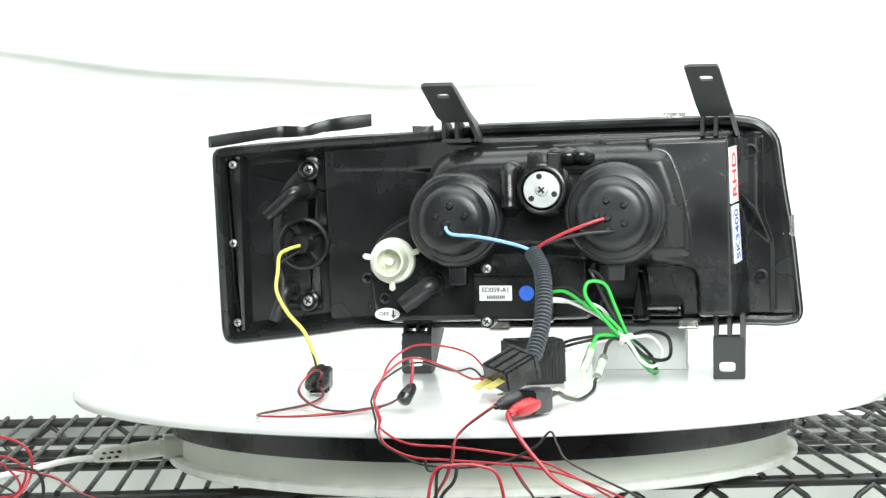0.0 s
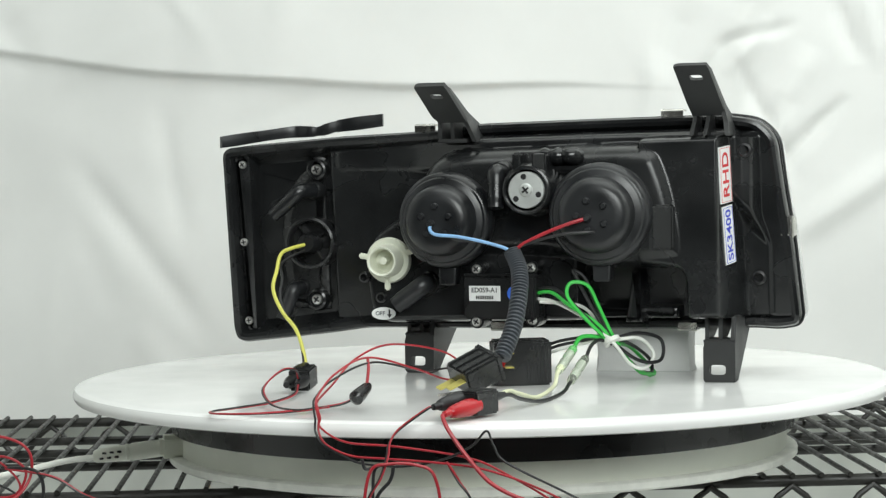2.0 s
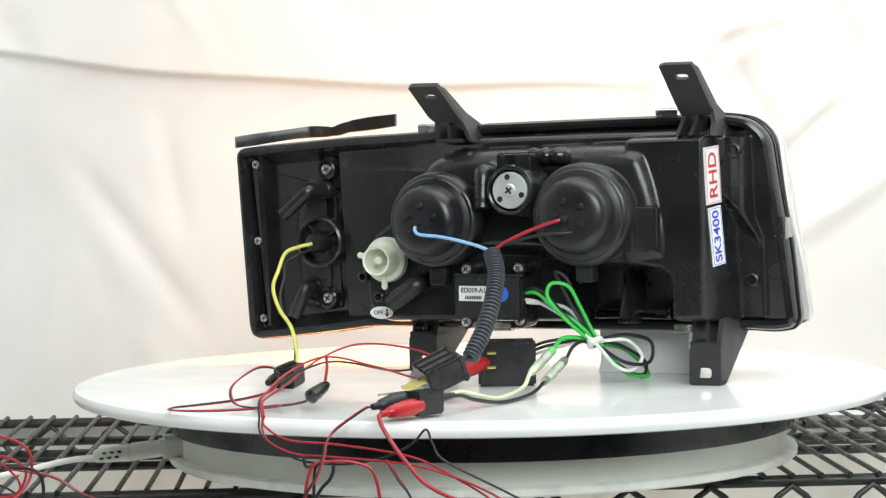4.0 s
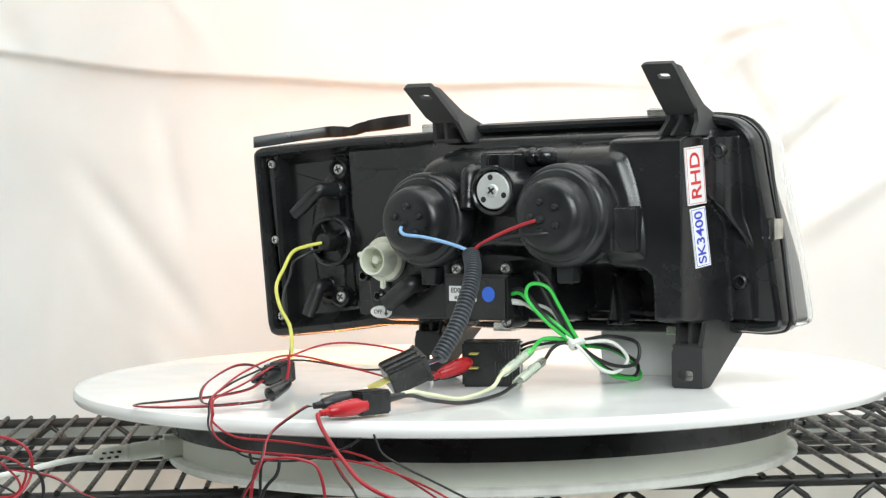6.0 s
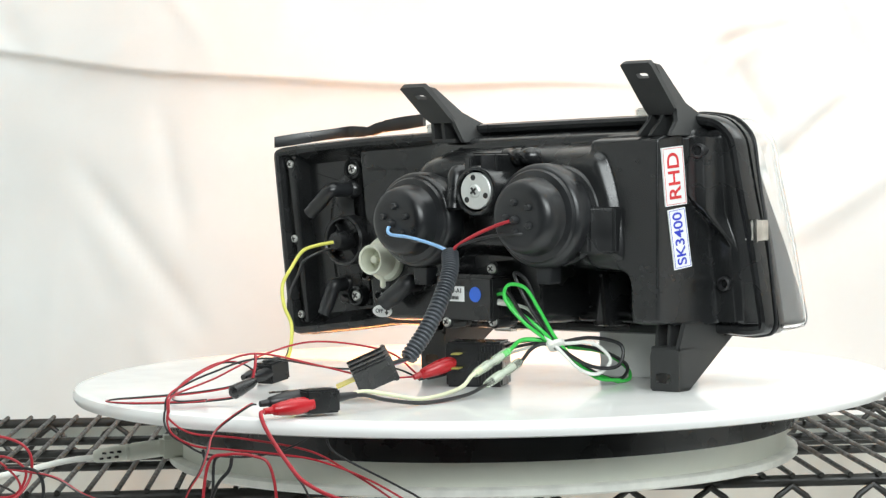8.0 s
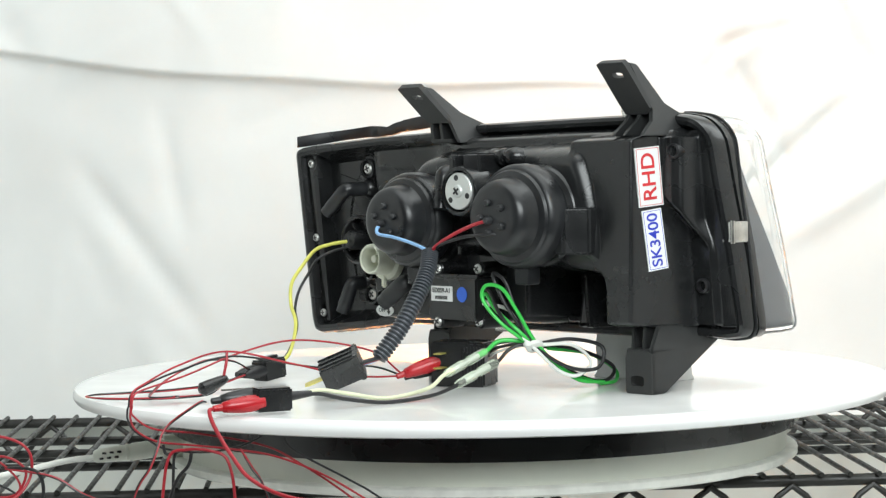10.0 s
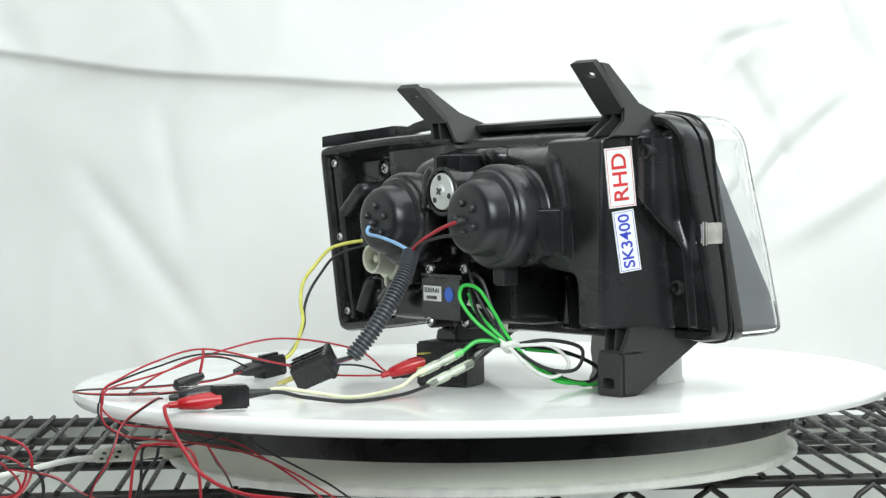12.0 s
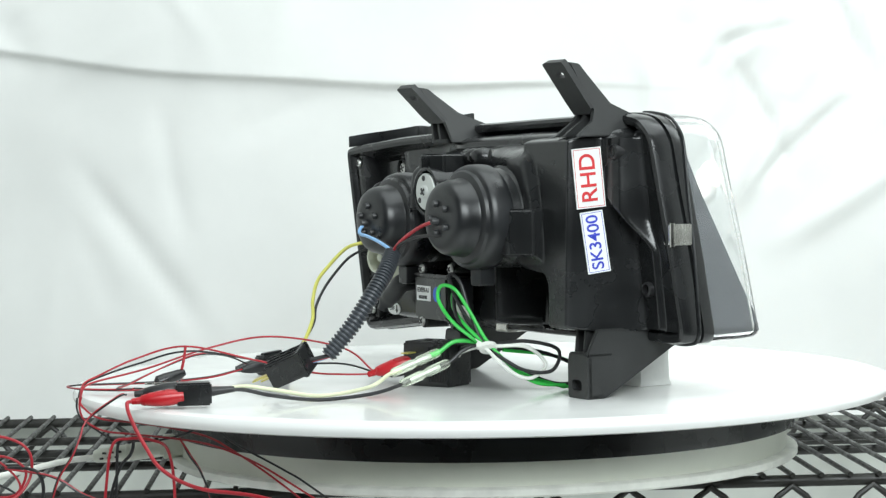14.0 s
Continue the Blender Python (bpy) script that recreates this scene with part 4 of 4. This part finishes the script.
    for k in range(7):
        part("rib", box((0.0010, 0.0012, 0.0250), c + m @ Vector((0.0030 + 0.0024 * k, -0.0142, 0.0)), m, 0.0003), SATIN, t)
    for k in (-1, 1):
        part("terminal", box((0.0062, 0.0120, 0.0010), c + m @ Vector((-0.0110, -0.0180, 0.003 + 0.005 * k)), m, 0.0003), BRASS, t, "brass blade terminal")
    for k in range(3):
        part("black_wire", tube([c + m @ Vector((0.019, 0.0, 0.011 - 0.003 * k)), c + Vector((0.030, -0.002, 0.015 - 0.003 * k)), c + Vector((0.050, -0.004, 0.018 - 0.002 * k)), Vector((0.098, -0.072, 0.0335 - 0.001 * k))], 0.0011, 8), CABLE_BLACK if k < 2 else CABLE_WHITE, t)


make_module()


def make_carton():
    mid = L(0.1150, -0.0495, 0.0)
    t = thing("small_carton", mid, "small white carton box with crushed corners propping up the headlamp", "box", rides=True)
    m = Euler((0, 0, radians(LEAN))).to_matrix()
    bm = bmesh.new()
    bmesh.ops.create_cube(bm, size=1.0)
    bmesh.ops.scale(bm, vec=(0.0715, 0.0270, 0.0328), verts=bm.verts)
    bmesh.ops.subdivide_edges(bm, edges=bm.edges[:], cuts=7, use_grid_fill=True)
    for v in bm.verts:
        k = Vector((v.co.x / 0.0357, v.co.y / 0.0135, v.co.z / 0.0164))
        worn = max(0.0, min(abs(k.x), abs(k.y)) - 0.6) * 0.0035
        n = noise.noise(v.co * 90) * 0.0009
        if v.co.z > -0.015:
            v.co += Vector((n - worn * (1 if k.x > 0 else -1), n - worn * (1 if k.y > 0 else -1), -0.4 * worn * max(0, k.z)))
    bmesh.ops.transform(bm, matrix=Matrix.Translation(mid + Vector((0, 0, 0.0166))) @ m.to_4x4(), verts=bm.verts)
    part("carton_body", bm, CARTON, t)
    part("tape", box((0.0120, 0.0272, 0.0006), mid + Vector((0, 0, 0.0329)), m, 0), PAPER, t)


make_carton()


def bullet(parent, c, d, name="bullet_connector"):
    d = Vector(d).normalized()
    c = Vector(c)
    s = part(name, lathe([(0.0026, -0.0190), (0.0030, -0.0170), (0.0034, -0.0030), (0.0026, -0.0010), (0.0026, 0.0010), (0.0034, 0.0030), (0.0032, 0.0170), (0.0026, 0.0190)], c, d, 18), SLEEVE, parent, "clear vinyl bullet connector sleeve")
    s.visible_shadow = False
    part("crimp", lathe([(0.0010, -0.013), (0.0015, -0.010), (0.0015, -0.002), (0.0010, 0.0), (0.0015, 0.003), (0.0015, 0.010), (0.0010, 0.013)], c, d, 12), NICKEL, s)
    return s


def make_bundle():
    t = thing("wire_bundle", (0.10, -0.08, 0.0), "bundle of green, white and black wires in a cable tie", "cable", rides=True)
    tie = Vector((0.1024, -0.0789, 0.0308))
    start = L(0.0565, 0.0560, 0.0640)
    top = Vector((0.0784, -0.0977, 0.0739))
    tip = Vector((0.1262, -0.0313, 0.0020))
    G = 0.0013
    part("green_wire", tube([start, start + Vector((0.012, -0.012, 0.001)), start + Vector((0.026, -0.022, -0.008)), Vector((0.0915, -0.0885, 0.0450)), tie + Vector((0, 0, 0.001)), Vector((0.1150, -0.058, 0.0120)), tip], G), CABLE_GREEN, t)
    part("green_wire", tube([tie + Vector((-0.002, 0, 0)), Vector((0.0860, -0.0945, 0.0470)), Vector((0.0735, -0.0985, 0.0630)), top + Vector((-0.003, 0, -0.001)), Vector((0.0870, -0.0950, 0.0710)), Vector((0.0940, -0.0880, 0.0560)), tie + Vector((0.002, 0.001, 0.001)), Vector((0.1190, -0.0560, 0.0080)), tip + Vector((0.002, 0, 0.001))], G), CABLE_GREEN, t)
    part("green_wire", tube([tip, Vector((0.1290, -0.0180, 0.0030)), Vector((0.1220, -0.0080, 0.0100)), Vector((0.1120, -0.0260, 0.0220)), tie + Vector((0.004, 0.01, -0.002))], G), CABLE_GREEN, t)
    part("white_wire", tube([start + Vector((0, 0, -0.004)), start + Vector((0.014, -0.010, -0.006)), Vector((0.0850, -0.0850, 0.0470)), tie + Vector((0.001, -0.002, -0.001)), Vector((0.1140, -0.0680, 0.0140)), Vector((0.1240, -0.0590, 0.0100)), Vector((0.1300, -0.0510, 0.0190)), Vector((0.1210, -0.0600, 0.0310)), tie + Vector((0.003, 0.003, 0.001))], 0.0013), CABLE_WHITE, t)
    part("black_wire", tube([start + Vector((0, 0, 0.003)), start + Vector((0.016, -0.014, 0.003)), Vector((0.0840, -0.0900, 0.0500)), tie, Vector((0.1200, -0.0640, 0.0160)), Vector((0.1350, -0.0500, 0.0150)), Vector((0.1350, -0.0440, 0.0290)), Vector((0.1200, -0.0600, 0.0350)), tie + Vector((0.002, 0.004, 0.002))], 0.0013), CABLE_BLACK, t)
    part("black_wire", tube([tie + Vector((-0.001, 0.001, 0.001)), Vector((0.0890, -0.0900, 0.0560)), Vector((0.0800, -0.0930, 0.0750)), Vector((0.0770, -0.0900, 0.0810)), Vector((0.0850, -0.0880, 0.0750)), Vector((0.0930, -0.0860, 0.0540)), tie, Vector((0.1180, -0.0480, 0.0090)), Vector((0.1270, -0.0280, 0.0040)), Vector((0.1250, -0.0150, 0.0130)), Vector((0.1120, -0.0400, 0.0260)), tie], 0.0013), CABLE_BLACK, t)
    part("white_wire", tube([start + Vector((0.003, -0.004, -0.006)), Vector((0.0800, -0.0800, 0.0560)), Vector((0.0930, -0.0820, 0.0440)), tie], 0.0012), CABLE_WHITE, t)
    d = Vector((0.0125, -0.008, -0.0195)).normalized()
    part("cable_tie", lathe([(0.0056, -0.0016), (0.0062, -0.0014), (0.0062, 0.0014), (0.0056, 0.0016)], tie, d, 22), CABLE_WHITE, t, "white nylon cable tie")
    part("tie_head", box((0.0042, 0.0042, 0.0042), tie + Vector((-0.002, -0.006, 0.0015)), d.to_track_quat("Z", "Y").to_matrix(), 0.0006), CABLE_WHITE, t)
    dirn = Vector((0.0078, 0.0360, 0.0130))
    a, b = Vector((0.0735, -0.1195, 0.0216)), Vector((0.0815, -0.1179, 0.0145))
    bullet(t, a, dirn)
    bullet(t, b, dirn)
    n = dirn.normalized()
    part("green_wire", tube([a + n * 0.012, a + n * 0.020, a + n * 0.030 + Vector((0.002, 0, 0.003)), Vector((0.0910, -0.0830, 0.0345)), tie], 0.0015), CABLE_GREEN, t)
    part("black_wire", tube([b + n * 0.012, b + n * 0.021, b + n * 0.030 + Vector((0.001, 0, 0.004)), Vector((0.0940, -0.0830, 0.0320)), tie + Vector((0, 0, -0.002))], 0.0013), CABLE_BLACK, t)
    e = Vector((0.0395, -0.2590, 0.0100))
    part("cream_wire", tube([a - n * 0.012, a - n * 0.022, Vector((0.0680, -0.1560, 0.0070)), Vector((0.0600, -0.1900, 0.0035)), Vector((0.0520, -0.2200, 0.0090)), Vector((0.0470, -0.2430, 0.0130)), e], 0.0014), CABLE_CREAM, t)
    part("black_wire", tube([b - n * 0.012, b - n * 0.022, Vector((0.0740, -0.1600, 0.0030)), Vector((0.0640, -0.1950, 0.0015)), Vector((0.0540, -0.2250, 0.0060)), Vector((0.0480, -0.2450, 0.0110)), e], 0.0013), CABLE_BLACK, t)


make_bundle()


def jaw_clip(parent, c, d, mat, n="alligator_boot"):
    """Vinyl boot of a test clip: fat in the middle, tapering to the wire."""
    d = Vector(d).normalized()
    return part(n, lathe([(0.0012, -0.0185), (0.0020, -0.0180), (0.0024, -0.0125), (0.0034, -0.0115), (0.0044, -0.006), (0.0052, 0.001), (0.0054, 0.006), (0.0048, 0.0125), (0.0046, 0.0155)], c, d, 20), mat, parent)


RIM = Vector((-0.0625, -0.3030, 0.0020))    # where the leads cross the platter edge
HANGERS = []                                # what hangs from a point of the platter and turns less than it


def make_test_leads():
    t = thing("red_test_lead", (0.0255, -0.284, 0.0), "red and black test clips gripping a small black plug", "test lead", rides=True)
    d = Vector((0.0255, 0.0448, 0.004)).normalized()
    c = Vector((0.0320, -0.2720, 0.0095))
    m = Matrix.Rotation(math.atan2(d.y, d.x), 3, "Z")
    blk = part("plug", box((0.0235, 0.0150, 0.0150), c, m, 0.0012), SATIN, t, "black moulded plug")
    part("neck", lathe([(0.0034, 0.0), (0.0026, 0.008), (0.0020, 0.016)], c + d * 0.011, d, 14), CABLE_BLACK, blk)
    part("key", box((0.0200, 0.0020, 0.0030), c + m @ Vector((0, 0.008, 0.002)), m, 0.0005), SATIN, blk)
    r = c - d * 0.022 + Vector((0.0035, -0.0020, -0.0005))
    jaw_clip(t, r, d, RED_VINYL)
    k = c - d * 0.020 + Vector((-0.0050, 0.0030, 0.0030))
    jaw_clip(t, k, d, CABLE_BLACK)
    part("jaw", box((0.0240, 0.0022, 0.0012), k + Vector((-0.001, 0.001, 0.0052)), m, 0.0004), STEEL, t)
    r0, k0 = r - d * 0.018, k - d * 0.018

    b = thing("wire_pair_lead", (-0.04, -0.2, 0.0), "thin red and black wire pair looping over the platter", "test lead", rides=True)
    # arches from the relay box clips to the rim
    red_c = Vector((0.0165, -0.0960, 0.0135))
    rd = Vector((0.0200, 0.0265, 0.010)).normalized()
    jaw_clip(b, red_c, rd, RED_VINYL)
    blk_c = Vector((0.0110, -0.0800, 0.0110))
    jaw_clip(b, blk_c, rd, CABLE_BLACK)
    part("red_wire", tube([red_c - rd * 0.017, Vector((-0.0030, -0.1250, 0.0090)), Vector((-0.0080, -0.1500, 0.0120)), Vector((-0.0220, -0.1900, 0.0230)), Vector((-0.0447, -0.2294, 0.0334)), Vector((-0.0600, -0.2600, 0.0260)), Vector((-0.0655, -0.2860, 0.0160)), Vector((-0.0650, -0.2985, 0.0110)), RIM], 0.0007), CABLE_RED, b)
    part("black_wire", tube([blk_c - rd * 0.017, Vector((-0.0070, -0.1220, 0.0160)), Vector((-0.0180, -0.1700, 0.0190)), Vector((-0.0420, -0.2260, 0.0300)), Vector((-0.0620, -0.2580, 0.0220)), Vector((-0.0675, -0.2870, 0.0140)), Vector((-0.0665, -0.2985, 0.0095)), RIM + Vector((-0.002, 0, 0))], 0.0007), CABLE_BLACK, b)
    part("red_wire", tube([red_c - rd * 0.014 + Vector((-0.003, 0.002, 0.001)), Vector((-0.0100, -0.1200, 0.0270)), Vector((-0.0406, -0.1606, 0.0361)), Vector((-0.0580, -0.2000, 0.0300)), Vector((-0.0640, -0.2500, 0.0180)), Vector((-0.0660, -0.2870, 0.0120)), Vector((-0.0640, -0.2985, 0.0090)), RIM + Vector((0.001, 0, 0.001))], 0.0007), CABLE_RED, b)
    part("red_wire", tube([Vector((-0.0447, -0.2294, 0.0334)), Vector((-0.0440, -0.2310, 0.0260)), Vector((-0.0450, -0.2330, 0.0160))], 0.0010), CABLE_RED, b)
    e = Vector((-0.0465, -0.2400, 0.0125))
    clipd = Vector((-0.25, -0.90, -0.30)).normalized()
    part("clip_boot", lathe([(0.0022, -0.010), (0.0036, -0.006), (0.0046, 0.004), (0.0048, 0.010), (0.0020, 0.0125)], e, clipd, 16), SATIN, b, "small black clip boot")
    # loop lying on the platter
    twin(b, [e - clipd * 0.009, Vector((-0.0580, -0.2300, 0.0050)), Vector((-0.0740, -0.2400, 0.0022)), Vector((-0.0900, -0.2610, 0.0022)), Vector((-0.1130, -0.2740, 0.0022)), Vector((-0.1350, -0.2720, 0.0022)), Vector((-0.1400, -0.2590, 0.0022)), Vector((-0.1300, -0.2420, 0.0022)), Vector((-0.1130, -0.2100, 0.0024)), Vector((-0.1060, -0.1720, 0.0035)), Vector((-0.1100, -0.1400, 0.0070))], 0.0006, 0.0012)
    twin(b, [Vector((-0.1100, -0.1340, 0.0100)), Vector((-0.1080, -0.1560, 0.0185)), Vector((-0.1130, -0.1780, 0.0200)), Vector((-0.1190, -0.2060, 0.0110)), Vector((-0.1060, -0.2380, 0.0040)), Vector((-0.0860, -0.2600, 0.0030)), Vector((-0.0740, -0.2480, 0.0030)), Vector((-0.0640, -0.2600, 0.0050))], 0.0006, 0.0011)

    # what hangs over the rim swings on its own
    s = thing("slack_leads", RIM, "red and black leads hanging over the platter edge", "cable")
    HANGERS.append((s, RIM, 0.22))
    part("red_wire", tube([RIM, RIM + Vector((0.0002, -0.0012, -0.008)), Vector((-0.0570, -0.3080, -0.0130)), Vector((-0.0420, -0.3130, -0.0190)), Vector((-0.0208, -0.3168, -0.0205)), Vector((0.0102, -0.3218, -0.0225)), Vector((0.0384, -0.3270, -0.0260)), Vector((0.0687, -0.3320, -0.0360)), Vector((0.1000, -0.3374, -0.0520)), Vector((0.1800, -0.3400, -0.1000))], 0.0007), CABLE_RED, s)
    part("black_wire", tube([RIM + Vector((-0.002, 0, 0)), RIM + Vector((-0.002, -0.001, -0.007)), Vector((-0.0600, -0.3070, -0.0120)), Vector((-0.0490, -0.3110, -0.0180)), Vector((-0.0354, -0.3150, -0.0235)), Vector((-0.0091, -0.3180, -0.0250)), Vector((0.0148, -0.3200, -0.0205)), Vector((0.0315, -0.3222, -0.0124)), Vector((0.0404, -0.3249, -0.0033)), Vector((0.0447, -0.3288, -0.0116)), Vector((0.0525, -0.3325, -0.0216)), Vector((0.0895, -0.3354, -0.0403)), Vector((0.1100, -0.3370, -0.0520)), Vector((0.1800, -0.3400, -0.1000))], 0.0007), CABLE_BLACK, s)
    part("red_wire", tube([RIM + Vector((0.001, 0, 0.001)), RIM + Vector((0.0015, -0.001, -0.005)), Vector((-0.0450, -0.3110, -0.0110)), Vector((-0.0137, -0.3150, -0.0135)), Vector((0.0290, -0.3202, -0.0200)), Vector((0.0538, -0.3265, -0.0302)), Vector((0.0900, -0.3327, -0.0520)), Vector((0.1700, -0.3400, -0.1100))], 0.0007), CABLE_RED, s)
    part("red_wire", tube([Vector((-0.0420, -0.3312, -0.1200)), Vector((-0.0350, -0.3312, -0.0600)), Vector((-0.0296, -0.3311, -0.0270)), Vector((-0.0178, -0.3307, -0.0218)), Vector((-0.0014, -0.3302, -0.0227)), Vector((0.0092, -0.3299, -0.0299)), Vector((0.0130, -0.3298, -0.0600)), Vector((0.0100, -0.3298, -0.1200))], 0.0010), CABLE_RED, s)
    part("black_wire", tube([Vector((-0.0345, -0.3262, -0.0192)), Vector((-0.0322, -0.3262, -0.0253)), Vector((-0.0238, -0.3259, -0.0231)), Vector((-0.0275, -0.3260, -0.0278)), Vector((-0.0288, -0.3261, -0.0520)), Vector((-0.0330, -0.3261, -0.1200))], 0.0010), CABLE_BLACK, s)
    part("black_wire", tube([Vector((-0.0156, -0.3277, -0.0243)), Vector((-0.0178, -0.3277, -0.0323)), Vector((-0.0290, -0.3280, -0.0500)), Vector((-0.0480, -0.3280, -0.1200))], 0.0011), CABLE_BLACK, s)
    twin(s, [Vector((0.0164, -0.3276, -0.0212)), Vector((0.0232, -0.3274, -0.0328)), Vector((0.0340, -0.3272, -0.0520)), Vector((0.0560, -0.3272, -0.1200))], 0.0007, 0.0013)

    q = thing("hanging_red_lead", r0, "thick red lead hanging from a test clip", "cable")
    HANGERS.append((q, Vector(r0), 0.35))
    part("red_wire", tube([r0, r0 + Vector((-0.0005, -0.006, -0.001)), r0 + Vector((0.0040, -0.0100, -0.0100)), r0 + Vector((0.0170, -0.0160, -0.0270)), r0 + Vector((0.0320, -0.0220, -0.0410)), r0 + Vector((0.0600, -0.0270, -0.0510)), r0 + Vector((0.1100, -0.0300, -0.0560)), r0 + Vector((0.1900, -0.0300, -0.0800))], 0.0013), CABLE_RED, q)
    twin(q, [k0, k0 + Vector((-0.003, -0.004, -0.0005)), Vector((-0.0113, -0.3103, -0.0025)), Vector((-0.0171, -0.3143, -0.0105)), Vector((-0.0183, -0.3181, -0.0181)), Vector((-0.0221, -0.3220, -0.0301)), Vector((-0.0330, -0.3261, -0.0520)), Vector((-0.0500, -0.3261, -0.1200))], 0.0006, 0.0012)


make_test_leads()


def make_signal_lead():
    t = thing("signal_lead", (-0.13, -0.06, 0.0), "yellow and black wires running down to a black connector", "cable", rides=True)
    part("yellow_wire", tube([L(-0.1345, 0.010, 0.0975), L(-0.1400, 0.0230, 0.0955), L(-0.1440, 0.0350, 0.0915), Vector((-0.1475, -0.0300, 0.0800)), Vector((-0.1475, -0.0430, 0.0670)), Vector((-0.1390, -0.0540, 0.0520)), Vector((-0.1260, -0.0640, 0.0380)), Vector((-0.1165, -0.0820, 0.0190)), Vector((-0.1130, -0.1000, 0.0100))], 0.0014), CABLE_YELLOW, t)
    part("black_wire", tube([L(-0.1345, 0.010, 0.0930), L(-0.1390, 0.0220, 0.0900), L(-0.1450, 0.0320, 0.0840), Vector((-0.1440, -0.0270, 0.0740)), Vector((-0.1430, -0.0400, 0.0610)), Vector((-0.1360, -0.0530, 0.0480)), Vector((-0.1250, -0.0640, 0.0350)), Vector((-0.1170, -0.0840, 0.0180)), Vector((-0.1160, -0.1000, 0.0100))], 0.0011), CABLE_BLACK, t)
    m = Euler((0, radians(-6), radians(86))).to_matrix()
    c = Vector((-0.1120, -0.1110, 0.0090))
    con = part("connector", box((0.0220, 0.0150, 0.0150), c, m, 0.0012), SATIN, t, "black two-pin connector")
    part("latch", box((0.0160, 0.0050, 0.0022), c + m @ Vector((0, 0, 0.0082)), m, 0.0005), SATIN, con)
    part("cavity", box((0.0050, 0.0060, 0.0050), c + m @ Vector((-0.0100, 0.0036, 0.0010)), m, 0.0006), CABLE_BLACK, con)
    d = m @ Vector((-1, 0, 0))
    for k in (-1, 1):
        part("clip_boot", lathe([(0.0040, 0.0), (0.0046, 0.006), (0.0040, 0.013), (0.0022, 0.020)], c + d * 0.009 + m @ Vector((0, 0.0040 * k, 0.0005)), d, 14), CABLE_BLACK if k < 0 else SATIN, con)


make_signal_lead()


def make_floor_leads():
    t = thing("loose_leads", (-0.35, -0.12, SHELF_Z), "tangle of red and black leads lying on the wire shelf", "cable")
    z = SHELF_Z + 0.004
    Y = -0.16
    part("red_wire", tube([(-0.345, Y, z + 0.040), (-0.318, Y, z + 0.036), (-0.305, Y, z + 0.026), (-0.306, Y, z + 0.008), (-0.318, Y - 0.01, z - 0.004), (-0.345, Y - 0.01, z + 0.001)], 0.0010), CABLE_RED, t)
    part("red_wire", tube([(-0.345, Y, z + 0.022), (-0.322, Y, z + 0.024), (-0.308, Y, z + 0.014), (-0.316, Y, z - 0.002), (-0.335, Y, z - 0.002), (-0.350, Y, z + 0.006)], 0.0009), CABLE_RED, t)
    part("black_wire", tube([(-0.345, Y, z + 0.010), (-0.320, Y, z + 0.016), (-0.300, Y, z + 0.013), (-0.298, Y, z - 0.006), (-0.318, Y, z - 0.018), (-0.345, Y, z - 0.022)], 0.0012), CABLE_BLACK, t)
    twin(t, [Vector((-0.322, Y, z + 0.016)), Vector((-0.290, Y, z + 0.010)), Vector((-0.270, Y, z - 0.002)), Vector((-0.245, Y - 0.004, z - 0.012)), Vector((-0.226, Y - 0.006, z - 0.028)), Vector((-0.220, Y - 0.008, z - 0.06))], 0.0007, 0.0013)
    twin(t, [Vector((-0.320, Y, z - 0.006)), Vector((-0.300, Y, z - 0.022)), Vector((-0.270, Y - 0.004, z - 0.027)), Vector((-0.262, Y - 0.006, z - 0.040)), Vector((-0.258, Y - 0.008, z - 0.070))], 0.0007, 0.0013)
    part("red_wire", tube([(-0.345, Y, z + 0.030), (-0.325, Y, z + 0.020), (-0.312, Y, z + 0.004), (-0.322, Y, z - 0.012), (-0.340, Y, z - 0.008), (-0.350, Y, z)], 0.0008), CABLE_RED, t)
    part("black_wire", tube([(-0.348, Y, z + 0.004), (-0.330, Y, z + 0.006), (-0.312, Y, z - 0.004), (-0.306, Y, z - 0.020), (-0.322, Y, z - 0.030), (-0.345, Y, z - 0.034)], 0.0008), CABLE_BLACK, t)
    part("red_wire", tube([(-0.350, Y - 0.01, z - 0.022), (-0.320, Y - 0.012, z - 0.034), (-0.300, Y - 0.014, z - 0.056)], 0.0017), CABLE_RED, t)


make_floor_leads()


# ---- what moves ----
def motions():
    times = [0.5 * k for k in range(29)]
    walk(PLATTER_OB, [(t, pose(0, 0, 0, 0, 0, TURN * t)) for t in times])
    for ob, base in RIDERS:
        walk(ob, [(t, pose(0, 0, 0, 0, 0, TURN * t) @ base) for t in times])
    # the amber bulb stays lit; an added unseen cap slides off and on to imitate flashing
    rows = [(0.0, pose(0, 0, 0))]
    for k in range(-1, 21):
        c = 0.90 + 0.6425 * k
        rows += [(t, pose(u, 0, 0)) for t, u in ((c - 0.17, 0), (c - 0.09, -0.034), (c + 0.05, -0.034), (c + 0.18, 0)) if 0 < t < 13.98]
    walk(FLASH_CAP[0], rows + [(14.0, pose(0, 0, 0))])
    for ob, point, share in HANGERS:
        rows = []
        for t in times:
            p = pose(0, 0, 0, 0, 0, TURN * t) @ point
            rows.append((t, pose(p.x, p.y, p.z, 0, 0, TURN * t * share)))
        walk(ob, rows)


motions()
